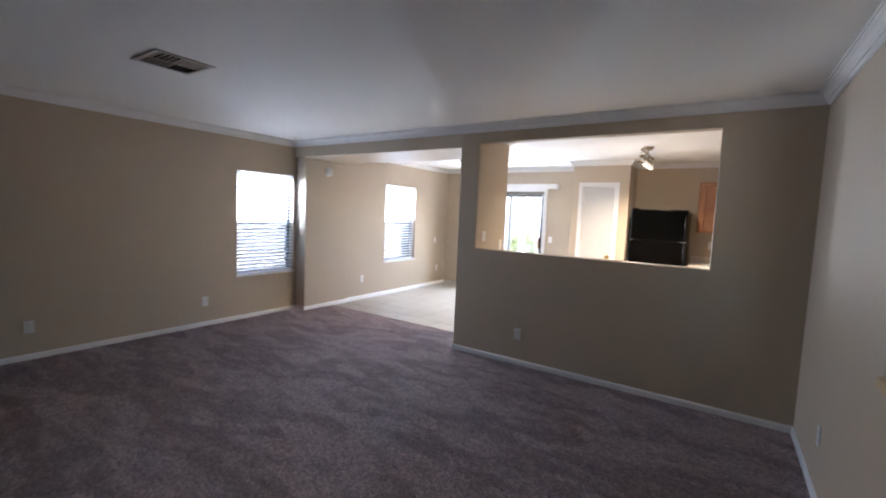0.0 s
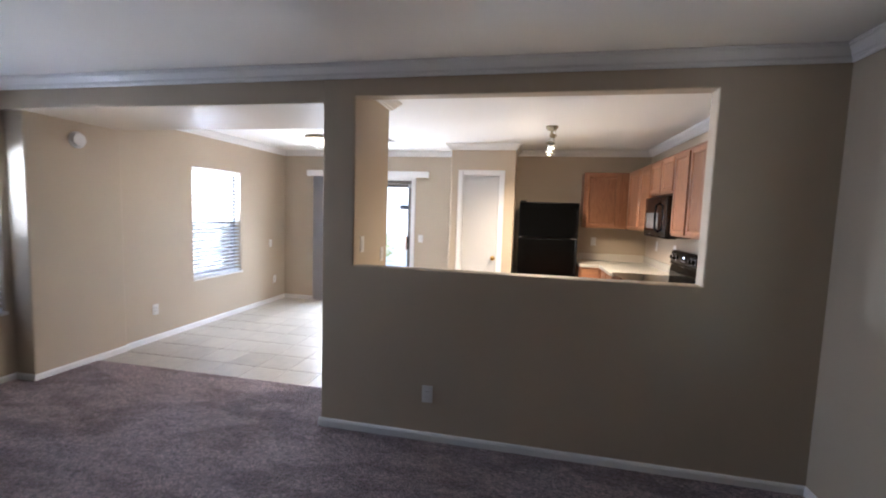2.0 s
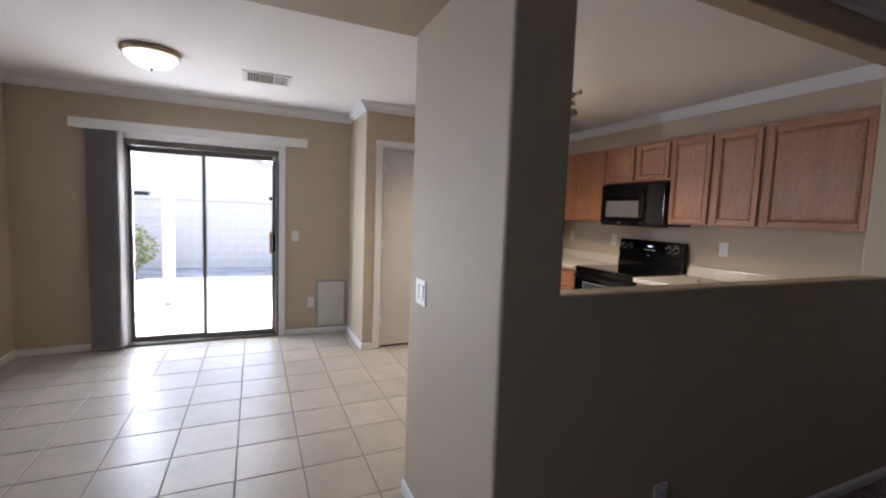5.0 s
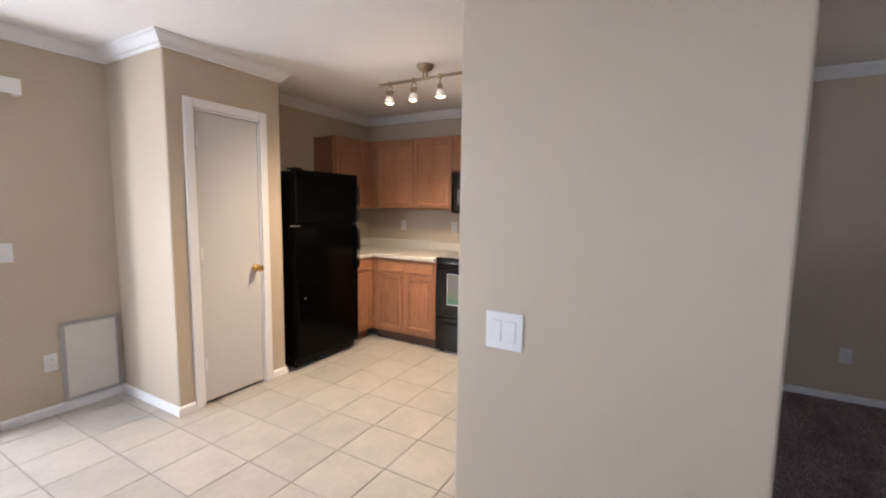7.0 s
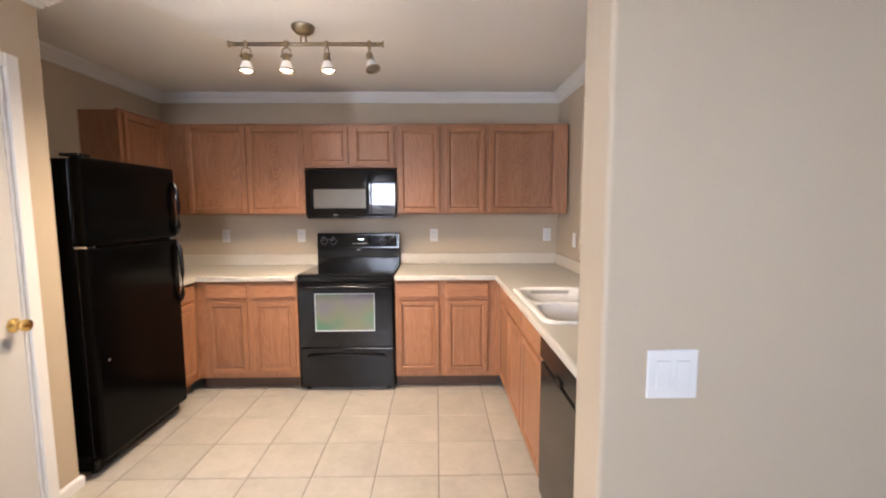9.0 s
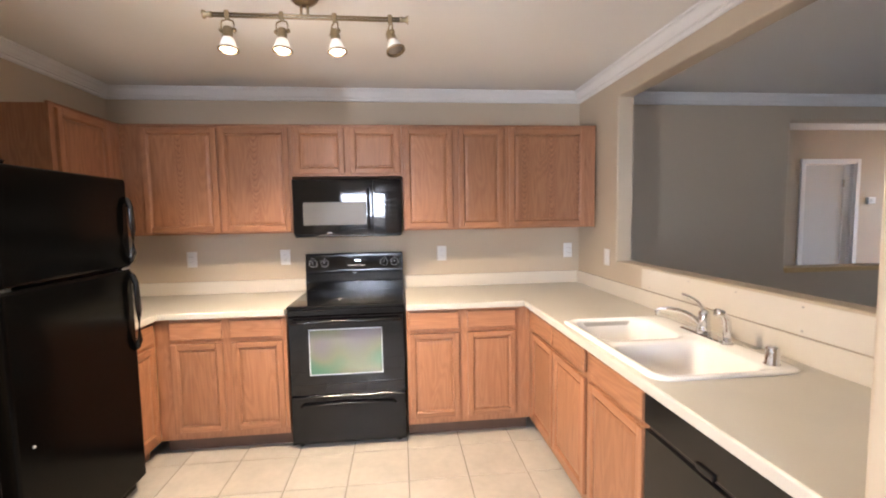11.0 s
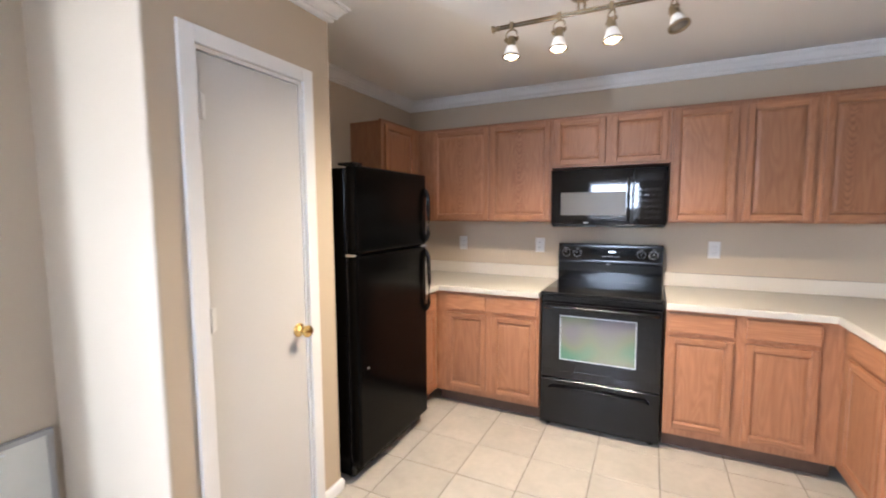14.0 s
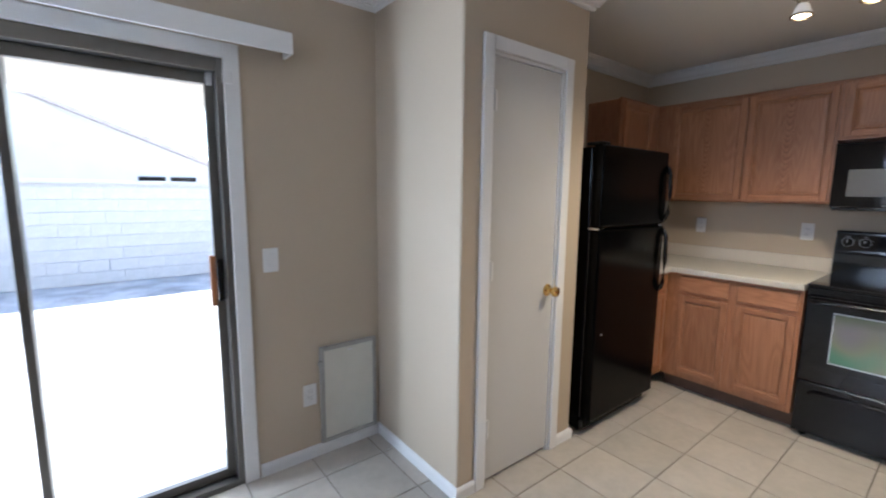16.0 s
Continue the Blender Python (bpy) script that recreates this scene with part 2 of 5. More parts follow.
    bp.inputs["Strength"].default_value, bp.inputs["Distance"].default_value = 1.0, 0.03
    l.new(hs.outputs[0], bp.inputs["Height"])
    l.new(bp.outputs[0], b.inputs["Normal"])
    return m


PAINT = material("tan_wall_paint", (0.46, 0.38, 0.285), 0.55, vary=0.03, scale=1.6, grain=260, bump=0.12, dist=0.0012, spec=0.35)
WHITE = material("white_ceiling_paint", (0.78, 0.76, 0.73), 0.8, vary=0.02, scale=1.2, grain=150, bump=0.2, dist=0.002, spec=0.2)
TRIM = material("white_trim_paint", (0.72, 0.71, 0.70), 0.35, vary=0.03, scale=4, grain=90, bump=0.03)
DOORPAINT = material("white_door_paint", (0.53, 0.515, 0.495), 0.4, vary=0.03, scale=2, grain=120, bump=0.06)
PLATE = material("white_plastic", (0.68, 0.67, 0.66), 0.3, vary=0.02, scale=20, bump=0.0)
TILE = material("beige_ceramic_tile", (0.415, 0.378, 0.328), 0.34, vary=0.13, scale=5, grain=26, bump=0.01, dist=0.001, rough_vary=0.04, random_tone=0.06)
GROUT = material("dark_grout", (0.19, 0.165, 0.14), 0.9, vary=0.2, scale=30)
CARPET = carpet_material()
OAK_Z = oak("stained_oak_upright", "z", (0.395, 0.186, 0.094), (0.225, 0.092, 0.043))
OAK_Y = oak("stained_oak_along_y", "y", (0.395, 0.186, 0.094), (0.225, 0.092, 0.043))
OAK_ARCH = oak("arched_oak", "z", (0.395, 0.186, 0.094), (0.225, 0.092, 0.043), (0.48, 0.10))
OAK_ARCH_WIDE = oak("wide_arched_oak", "z", (0.395, 0.186, 0.094), (0.225, 0.092, 0.043), (3.04, 0.24))
OAK_X = oak("stained_oak_along_x", "x", (0.395, 0.186, 0.094), (0.225, 0.092, 0.043))
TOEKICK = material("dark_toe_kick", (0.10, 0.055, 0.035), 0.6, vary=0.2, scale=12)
LAMINATE = material("cream_laminate", (0.50, 0.472, 0.42), 0.36, rough_vary=0.05, vary=0.05, scale=5, grain=320, bump=0.02)
SPLASH = material("cream_splash_panel", (0.61, 0.56, 0.485), 0.10, vary=0.02, scale=5, grain=320, bump=0.0)
BLACK = material("black_enamel", (0.004, 0.004, 0.0045), 0.16, vary=0.2, scale=5, bump=0.02, rough_vary=0.05, spec=0.36)
BLACKTEX = material("black_textured_steel", (0.0009, 0.0009, 0.0009), 0.20, vary=0.2, scale=4, grain=420, bump=0.05, dist=0.0004, rough_vary=0.04, spec=0.09)
BLACKGLASS = material("black_glass", (0.004, 0.004, 0.005), 0.04, vary=0.1, bump=0.0, rough_vary=0.01)


def coated_glass():
    """Oven glass; the coating's green to lilac sheen is painted in as drifting colour."""
    m = material("coated_oven_glass", (0.2, 0.2, 0.2), 0.10, metal=0.6, vary=0.1, scale=3, bump=0.0, rough_vary=0.02)
    n, l = m.node_tree.nodes, m.node_tree.links
    co = n.new("ShaderNodeTexCoord")
    drift = n.new("ShaderNodeTexNoise")
    drift.inputs["Scale"].default_value, drift.inputs["Detail"].default_value = 3.2, 1
    l.new(co.outputs["Object"], drift.inputs["Vector"])
    ramp = n.new("ShaderNodeValToRGB")
    e = ramp.color_ramp.elements
    e[0].position, e[1].position = 0.36, 0.66
    e[0].color, e[1].color = (0.12, 0.26, 0.18, 1), (0.235, 0.22, 0.24, 1)
    mid = e.new(0.5)
    mid.color = (0.24, 0.26, 0.18, 1)
    l.new(drift.outputs["Fac"], ramp.inputs["Fac"])
    l.new(ramp.outputs[0], n["Principled BSDF"].inputs["Base Color"])
    return m


OVENGLASS = coated_glass()
BUTTON = material("dark_button", (0.012, 0.012, 0.013), 0.06, vary=0.1, bump=0, spec=0.46)
WASHERFRONT = material("black_washer_front", (0.007, 0.0065, 0.006), 0.22, vary=0.15, scale=5, bump=0.02, spec=0.35)
WINDOWRIM = material("pale_window_print", (0.42, 0.44, 0.47), 0.25, vary=0.05, bump=0.0)
PALEGROUT = material("pale_mortar", (0.46, 0.45, 0.44), 0.9, vary=0.15, scale=20)
MICROMESH = material("grey_microwave_screen", (0.12, 0.118, 0.118), 0.22, vary=0.08, scale=3, grain=600, bump=0.0, spec=0.12)
SILVERINK = material("silver_print", (0.45, 0.45, 0.45), 0.4, vary=0.05, bump=0)
CHROME = material("chrome", (0.80, 0.80, 0.82), 0.08, metal=1.0, vary=0.03, bump=0.0, rough_vary=0.03)
BRASS = material("polished_brass", (0.78, 0.52, 0.18), 0.15, metal=1.0, vary=0.05, bump=0.0, rough_vary=0.05)
BRONZE = material("brushed_antique_bronze", (0.33, 0.265, 0.175), 0.32, metal=1.0, vary=0.12, scale=30, bump=0.05)
PORCELAIN = material("white_sink_enamel", (0.84, 0.82, 0.79), 0.12, vary=0.02, scale=6, bump=0.0, rough_vary=0.04)
ALU = material("bronze_aluminium", (0.16, 0.15, 0.135), 0.4, metal=0.7, vary=0.1, scale=10, bump=0.03)
HANDLEWOOD = material("varnished_handle_wood", (0.36, 0.15, 0.06), 0.35, vary=0.25, scale=40, stretch=(1, 1, 0.1))
VINYL = material("grey_vinyl_vane", (0.50, 0.48, 0.49), 0.5, vary=0.05, scale=8, bump=0.03)


def slat_material():
    """Thin white vinyl that lets some light through."""
    m = material("white_blind_slat", (0.82, 0.82, 0.83), 0.4, vary=0.03, scale=10, bump=0.03)
    n, l = m.node_tree.nodes, m.node_tree.links
    tr = n.new("ShaderNodeBsdfTranslucent")
    tr.inputs[0].default_value = (0.88, 0.89, 0.91, 1)
    mix = n.new("ShaderNodeMixShader")
    mix.inputs[0].default_value = 0.48
    l.new(n["Principled BSDF"].outputs[0], mix.inputs[1])
    l.new(tr.outputs[0], mix.inputs[2])
    l.new(mix.outputs[0], n["Material Output"].inputs["Surface"])
    return m


SLAT = slat_material()
DARKFRAME = material("dark_window_frame", (0.10, 0.10, 0.11), 0.45, vary=0.1, bump=0.03)
PANE = glass("window_glass")
SCREEN = glass("insect_screen", (0.44, 0.45, 0.47))
SHADEGLOW = glow("lit_lamp_glass", (0.80, 0.74, 0.66), 0.03)
LAMPGLASS = material("white_lamp_glass", (0.85, 0.83, 0.78), 0.25, vary=0.02, bump=0.0)
BULB = glow("lit_bulb", (1.0, 0.86, 0.62), 4.0)
BULBOFF = material("unlit_bulb", (0.30, 0.28, 0.25), 0.2, metal=0.3, vary=0.1, bump=0.0)
DOMEGLASS = glow("lit_alabaster_glass", (1.0, 0.86, 0.66), 0.5)
VENTMETAL = material("painted_vent_metal", (0.60, 0.56, 0.52), 0.45, vary=0.06, scale=12, bump=0.04)
# dark brown painted as shade in vents, slots and handle recess; also gasket rubber
VENTDARK = material("recess_shade_and_gasket", (0.045, 0.03, 0.022), 0.9, vary=0.4, scale=20)
PETFRAME = material("grey_pet_door_frame", (0.33, 0.315, 0.29), 0.5, vary=0.08, scale=10)
PETPANEL = material("cream_pet_door_panel", (0.60, 0.575, 0.50), 0.45, vary=0.05, scale=8)
CONCRETE = material("pale_concrete", (0.66, 0.65, 0.63), 0.85, vary=0.12, scale=3, grain=60, bump=0.3)
GRAVEL = material("desert_gravel", (0.42, 0.40, 0.37), 0.95, vary=0.5, scale=2.5, grain=40, bump=0.8, dist=0.02)
BLOCK = material("grey_block", (0.52, 0.51, 0.50), 0.9, vary=0.15, scale=6, grain=50, bump=0.4, dist=0.004)
STUCCO = material("pale_stucco", (0.56, 0.53, 0.48), 0.9, vary=0.06, scale=2, grain=60, bump=0.4, dist=0.004)
ROOFTILE = material("clay_roof", (0.46, 0.38, 0.35), 0.8, vary=0.15, scale=5, grain=20, bump=0.4, dist=0.01)
LEAF = material("pale_green_leaves", (0.16, 0.18, 0.06), 0.6, vary=0.4, scale=9, bump=0.1)
BARK = material("bark", (0.16, 0.12, 0.08), 0.9, vary=0.3, scale=12, bump=0.4)

# ---- mesh helpers ----


def link_mesh(name, bm, mat, parent=None, smooth=False):
    me = bpy.data.meshes.new(name)
    bmesh.ops.recalc_face_normals(bm, faces=bm.faces[:])
    bm.to_mesh(me)
    bm.free()
    if smooth:
        for p in me.polygons:
            p.use_smooth = True
    me.materials.append(mat)
    ob = new(name, me)
    if parent:
        ob.parent = parent
    return ob


def part(name, bm, mat, parent, label="", smooth=False):
    ob = link_mesh(name, bm, mat, parent, smooth)
    if label:
        tagged(ob, label)
    return ob


def empty(name, label, category, group="", at=(0, 0, 0)):
    ob = new(name)
    ob.empty_display_size = 0.1
    return tagged(ob, label, category, group)


def add_box(bm, x0, y0, z0, x1, y1, z1, bevel=0.0, seg=2):
    r = bmesh.ops.create_cube(bm, size=1.0, matrix=Matrix.Translation(((x0 + x1) / 2, (y0 + y1) / 2, (z0 + z1) / 2))
                              @ Matrix.Diagonal((abs(x1 - x0), abs(y1 - y0), abs(z1 - z0), 1)))
    if bevel:
        es = list({e for v in r["verts"] for e in v.link_edges})
        bmesh.ops.bevel(bm, geom=es, offset=bevel, segments=seg, profile=0.5, affect='EDGES')
    return r


def box(x0, y0, z0, x1, y1, z1, bevel=0.0, seg=2):
    bm = bmesh.new()
    add_box(bm, x0, y0, z0, x1, y1, z1, bevel, seg)
    return bm


def boxes(rows, bevel=0.0, seg=2):
    bm = bmesh.new()
    for r in rows:
        add_box(bm, *r, bevel, seg)
    return bm


def add_cyl(bm, p0, p1, r0, r1=None, seg=24):
    p0, p1 = Vector(p0), Vector(p1)
    d = p1 - p0
    m = Matrix.Translation((p0 + p1) / 2) @ d.to_track_quat('Z', 'Y').to_matrix().to_4x4()
    return bmesh.ops.create_cone(bm, cap_ends=True, segments=seg, radius1=r0, radius2=r0 if r1 is None else r1, depth=d.length, matrix=m)


def cyl(p0, p1, r0, r1=None, seg=24):
    bm = bmesh.new()
    add_cyl(bm, p0, p1, r0, r1, seg)
    return bm


def add_lathe(bm, origin, axis, profile, seg=28):
    """Turns (radius, height) pairs round an axis through origin."""
    rot = Vector(axis).to_track_quat('Z', 'Y').to_matrix()
    rings = []
    for r, h in profile:
        ring = []
        for i in range(seg):
            a = 2 * math.pi * i / seg
            ring.append(bm.verts.new(Vector(origin) + rot @ Vector((max(r, 0.0003) * math.cos(a), max(r, 0.0003) * math.sin(a), h))))
        rings.append(ring)
    for a, b in zip(rings, rings[1:]):
        for i in range(seg):
            j = (i + 1) % seg
            bm.faces.new((a[i], a[j], b[j], b[i]))
    bm.faces.new(list(reversed(rings[0])))
    bm.faces.new(rings[-1])


def lathe(origin, axis, profile, seg=28):
    bm = bmesh.new()
    add_lathe(bm, origin, axis, profile, seg)
    return bm


def add_tube(bm, pts, r, seg=12, r_end=None):
    pts = [Vector(p) for p in pts]
    rings = []
    for i, p in enumerate(pts):
        d = (pts[min(i + 1, len(pts) - 1)] - pts[max(i - 1, 0)]).normalized()
        q = d.to_track_quat('Z', 'Y').to_matrix()
        rad = r if r_end is None else r + (r_end - r) * i / (len(pts) - 1)
        rings.append([bm.verts.new(p + q @ Vector((rad * math.cos(2 * math.pi * k / seg), rad * math.sin(2 * math.pi * k / seg), 0))) for k in range(seg)])
    for a, b in zip(rings, rings[1:]):
        for i in range(seg):
            j = (i + 1) % seg
            bm.faces.new((a[i], a[j], b[j], b[i]))
    bm.faces.new(list(reversed(rings[0])))
    bm.faces.new(rings[-1])


def tube(pts, r, seg=12, r_end=None):
    bm = bmesh.new()
    add_tube(bm, pts, r, seg, r_end)
    return bm


def arc(p0, p1, p2, n=14):
    """A smooth bend from p0 to p2, drawn towards p1."""
    p0, p1, p2 = Vector(p0), Vector(p1), Vector(p2)
    return [p0 * (1 - t) ** 2 + p1 * 2 * t * (1 - t) + p2 * t * t for t in [i / n for i in range(n + 1)]]


def cells(us, vs, keep, w0, w1, put):
    """A slab cut into cells in its own plane, solid where keep(u, v) holds; put(u, v, w) gives the place."""
    bm = bmesh.new()
    vert = {}

    def at(i, j, k):
        if (i, j, k) not in vert:
            vert[i, j, k] = bm.verts.new(put(us[i], vs[j], (w0, w1)[k]))
        return vert[i, j, k]
    full = {(i, j) for i in range(len(us) - 1) for j in range(len(vs) - 1) if keep((us[i] + us[i + 1]) / 2, (vs[j] + vs[j + 1]) / 2)}
    for i, j in full:
        for k in (0, 1):
            bm.faces.new([at(i, j, k), at(i + 1, j, k), at(i + 1, j + 1, k), at(i, j + 1, k)])
        for di, dj, a, b in ((-1, 0, (0, 0), (0, 1)), (1, 0, (1, 0), (1, 1)), (0, -1, (0, 0), (1, 0)), (0, 1, (0, 1), (1, 1))):
            if (i + di, j + dj) not in full:
                bm.faces.new([at(i + a[0], j + a[1], 0), at(i + b[0], j + b[1], 0), at(i + b[0], j + b[1], 1), at(i + a[0], j + a[1], 1)])
    bmesh.ops.recalc_face_normals(bm, faces=bm.faces[:])
    return bm


def round_edges(bm, pick, r, seg=4):
    es = [e for e in bm.edges if len(e.link_faces) == 2 and e.calc_face_angle(0) > 0.5 and pick((e.verts[0].co + e.verts[1].co) / 2, (e.verts[1].co - e.verts[0].co).normalized())]
    if es:
        bmesh.ops.bevel(bm, geom=es, offset=r, segments=seg, profile=0.5, affect='EDGES')
    return bm


def sweep(points, profile, closed=False):
    """Runs a profile of (out, z) pairs along a line in plan, mitred; out is to the right of the line's way."""
    bm = bmesh.new()
    n = len(points)
    rings = []
    for i, p in enumerate(points):
        p = Vector(p)
        a = (p - Vector(points[i - 1])).normalized() if i or closed else None
        b = (Vector(points[(i + 1) % n]) - p).normalized() if i < n - 1 or closed else None
        a, b = a or b, b or a
        na, nb = Vector((a.y, -a.x)), Vector((b.y, -b.x))
        m = na + nb
        m = m / m.length_squared * 2
        rings.append([bm.verts.new((p.x + m.x * o, p.y + m.y * o, z)) for o, z in profile])
    k = len(profile)
    for i in range(n if closed else n - 1):
        r, s = rings[i], rings[(i + 1) % n]
        for j in range(k):
            bm.faces.new((r[j], r[(j + 1) % k], s[(j + 1) % k], s[j]))
    if not closed:
        bm.faces.new(rings[0])
        bm.faces.new(list(reversed(rings[-1])))
    return bm


def structure(name, bm, mat, label, category):
    return tagged(link_mesh(name, bm, mat), label, category, "", "structure")

# ---- the shell ----
H = 2.44            # ceiling
WEST, EAST = -2.85, 2.91
NOOK_W, PIER, NOOK_N, KIT_N = -2.682, -2.654, 3.81, 3.68
SOUTH, HALL_E = -5.6, 4.30
WING0, WING1, WING_N = -0.052, 0.122, 0.860
PAN_W, PAN_E, PAN_S = 0.25, 1.11, 3.085
PASS = (0.176, 2.30, 1.15, 2.25)     # the opening above the sink: x, x, sill, head
BEAM_Z, BEAM_S = 2.215, 0.03
SKEW = 0.028


def wall_x(name, x0, x1, y0, y1, holes, label, z1=H, rounded=None):
    """A wall that runs along y between x0 and x1, with holes of (y, y, z, z)."""
    us = sorted({y0, y1, *[h[0] for h in holes], *[h[1] for h in holes]})
    vs = sorted({-0.1, z1, *[h[2] for h in holes], *[h[3] for h in holes]})
    bm = cells(us, vs, lambda u, v: not any(h[0] < u < h[1] and h[2] < v < h[3] for h in holes), x0, x1, lambda u, v, w: (w, u, v))
    if rounded:
        round_edges(bm, rounded, 0.011)
    return structure(name, bm, PAINT, label, "wall")


def wall_y(name, y0, y1, x0, x1, holes, label, z1=H, rounded=None):
    """A wall that runs along x between y0 and y1, with holes of (x, x, z, z)."""
    us = sorted({x0, x1, *[h[0] for h in holes], *[h[1] for h in holes]})
    vs = sorted({-0.1, z1, *[h[2] for h in holes], *[h[3] for h in holes]})
    bm = cells(us, vs, lambda u, v: not any(h[0] < u < h[1] and h[2] < v < h[3] for h in holes), y0, y1, lambda u, v, w: (u, w, v))
    if rounded:
        round_edges(bm, rounded, 0.011)
    return structure(name, bm, PAINT, label, "wall")


LWIN = (-0.835, 0.022, 0.59, 1.95)
NWIN = (1.835, 2.71, 0.60, 1.975)
SLIDE = (-1.89, -0.50, -0.1, 1.99)
HALLHOLE = (-2.95, -1.75, 0.95, 2.24)


def hole_edge(h):
    return lambda c, d: h[0] - 0.01 < c.y < h[1] + 0.01 and h[2] - 0.01 < c.z < h[3] + 0.01


wall_x("wall_west", WEST - 0.17, WEST, SOUTH, 0.075, [LWIN], "tan painted living room wall with a window", rounded=lambda c, d: hole_edge(LWIN)(c, d) and c.x > WEST - 0.01 and abs(d.x) < 0.5)
bm = box(WEST - 0.17, 0.075, -0.1, PIER, 0.90, H)
round_edges(bm, lambda c, d: abs(d.z) > 0.9 and c.x > PIER - 0.01, 0.012)
structure("wall_pier", bm, PAINT, "tan painted wall pier with rounded corners", "wall")
wall_x("wall_nook_west", WEST - 0.17, NOOK_W, 0.90, NOOK_N + 0.16, [NWIN], "tan painted breakfast nook wall with a window", rounded=lambda c, d: hole_edge(NWIN)(c, d) and c.x > NOOK_W - 0.01 and abs(d.x) < 0.5)
wall_y("wall_nook_north", NOOK_N, NOOK_N + 0.16, NOOK_W, PAN_W, [SLIDE], "tan painted wall round the patio door")
PANDOOR = (0.415, 0.915, -0.1, 2.035)
wall_y("wall_pantry_front", PAN_S, PAN_S + 0.11, PAN_W, PAN_E, [PANDOOR], "tan painted pantry wall with a narrow door", rounded=lambda c, d: abs(d.z) > 0.9 and c.y < PAN_S + 0.01 and (c.x < PAN_W + 0.01 or c.x > PAN_E - 0.01))
wall_x("wall_pantry_west", PAN_W, PAN_W + 0.11, PAN_S + 0.11, NOOK_N + 0.16, [], "tan painted pantry side wall lit by the patio door")
wall_x("wall_pantry_east", PAN_E - 0.11, PAN_E, PAN_S + 0.11, KIT_N + 0.29, [], "tan painted pantry side wall beside the refrigerator")
wall_y("wall_pantry_back", NOOK_N, NOOK_N + 0.16, PAN_W + 0.11, PAN_E - 0.11, [], "plain pantry back wall")
wall_y("wall_kitchen_north", KIT_N, KIT_N + 0.16, PAN_E, EAST, [], "tan painted kitchen wall behind the refrigerator")
wall_x("wall_east", EAST, EAST + 0.12, SOUTH, KIT_N + 0.16, [HALLHOLE], "tan painted wall with a wide opening to the hall", rounded=lambda c, d: hole_edge(HALLHOLE)(c, d) and abs(d.x) < 0.5)
partition = wall_y("wall_partition", 0.0, 0.12, WING0, EAST, [PASS], "tan painted half wall with a pass-through to the kitchen",
       rounded=lambda c, d: (abs(d.y) < 0.5 and PASS[0] - 0.01 < c.x < PASS[1] + 0.01 and PASS[2] - 0.01 < c.z < PASS[3] + 0.01) or (abs(d.z) > 0.9 and c.x < WING0 + 0.01 and c.y < 0.01))
# its living room face is skewed to fit the camera's view
for v in partition.data.vertices:
    if v.co.y < 0.06:
        v.co.y += SKEW * (EAST - v.co.x) / (EAST - WING0)
bm = box(WING0, 0.12, -0.1, WING1, WING_N, H)
round_edges(bm, lambda c, d: abs(d.z) > 0.9 and c.y > 0.5, 0.012)
structure("wall_wing", bm, PAINT, "tan painted short wing wall with a double switch", "wall")
bm = box(PIER, BEAM_S, BEAM_Z, WING0, 0.885, H)
round_edges(bm, lambda c, d: abs(d.x) > 0.9 and c.z < BEAM_Z + 0.01, 0.011)
structure("wall_header_beam", bm, PAINT, "tan painted deep header beam over the opening", "beam")
bm = box(WEST, BEAM_S, BEAM_Z, PIER, 0.075, H)
structure("wall_header_end", bm, PAINT, "tan painted end of the header beam", "beam")
# unseen opening added in the south wall so light reaches the hall
LIGHT_HOLE = (3.35, 4.2, -0.1, 2.05)
wall_y("wall_south", SOUTH - 0.16, SOUTH, WEST - 0.17, HALL_E + 0.12, [LIGHT_HOLE], "plain tan wall behind the walk")
HALLDOOR = (-4.03, -3.34, -0.1, 2.03)
wall_x("wall_hall_east", HALL_E, HALL_E + 0.12, SOUTH, 0.6, [HALLDOOR], "tan painted hall wall with a white door")
wall_y("wall_hall_north", 0.0, 0.12, EAST + 0.12, HALL_E, [], "plain tan hall end wall")

structure("ceiling", box(WEST - 0.17, SOUTH - 0.16, H, HALL_E + 0.12, NOOK_N + 0.16, H + 0.15), WHITE, "white painted ceiling", "ceiling")

# carpet with a rolled edge at the tiles
bm = cells([WEST - 0.01, -0.05, EAST + 0.01], [SOUTH, 0.0, 0.595], lambda u, v: v < 0 or u < WING0, -0.1, 0.010, lambda u, v, w: (u, v, w))
round_edges(bm, lambda c, d: c.y > 0.59 and c.z > 0, 0.008, 3)
structure("floor_carpet", bm, CARPET, "purplish brown cut-pile carpet with vacuum marks", "carpet")
structure("floor_hall", box(EAST + 0.01, SOUTH - 0.16, -0.1, HALL_E + 0.12, 0.1, 0.0), CARPET, "brown hall carpet", "carpet")
tile_floor = structure("floor_tile", box(NOOK_W - 0.01, 0.597, -0.1, EAST, NOOK_N + 0.05, -0.004), GROUT, "beige ceramic tile floor with dark grout", "floor")

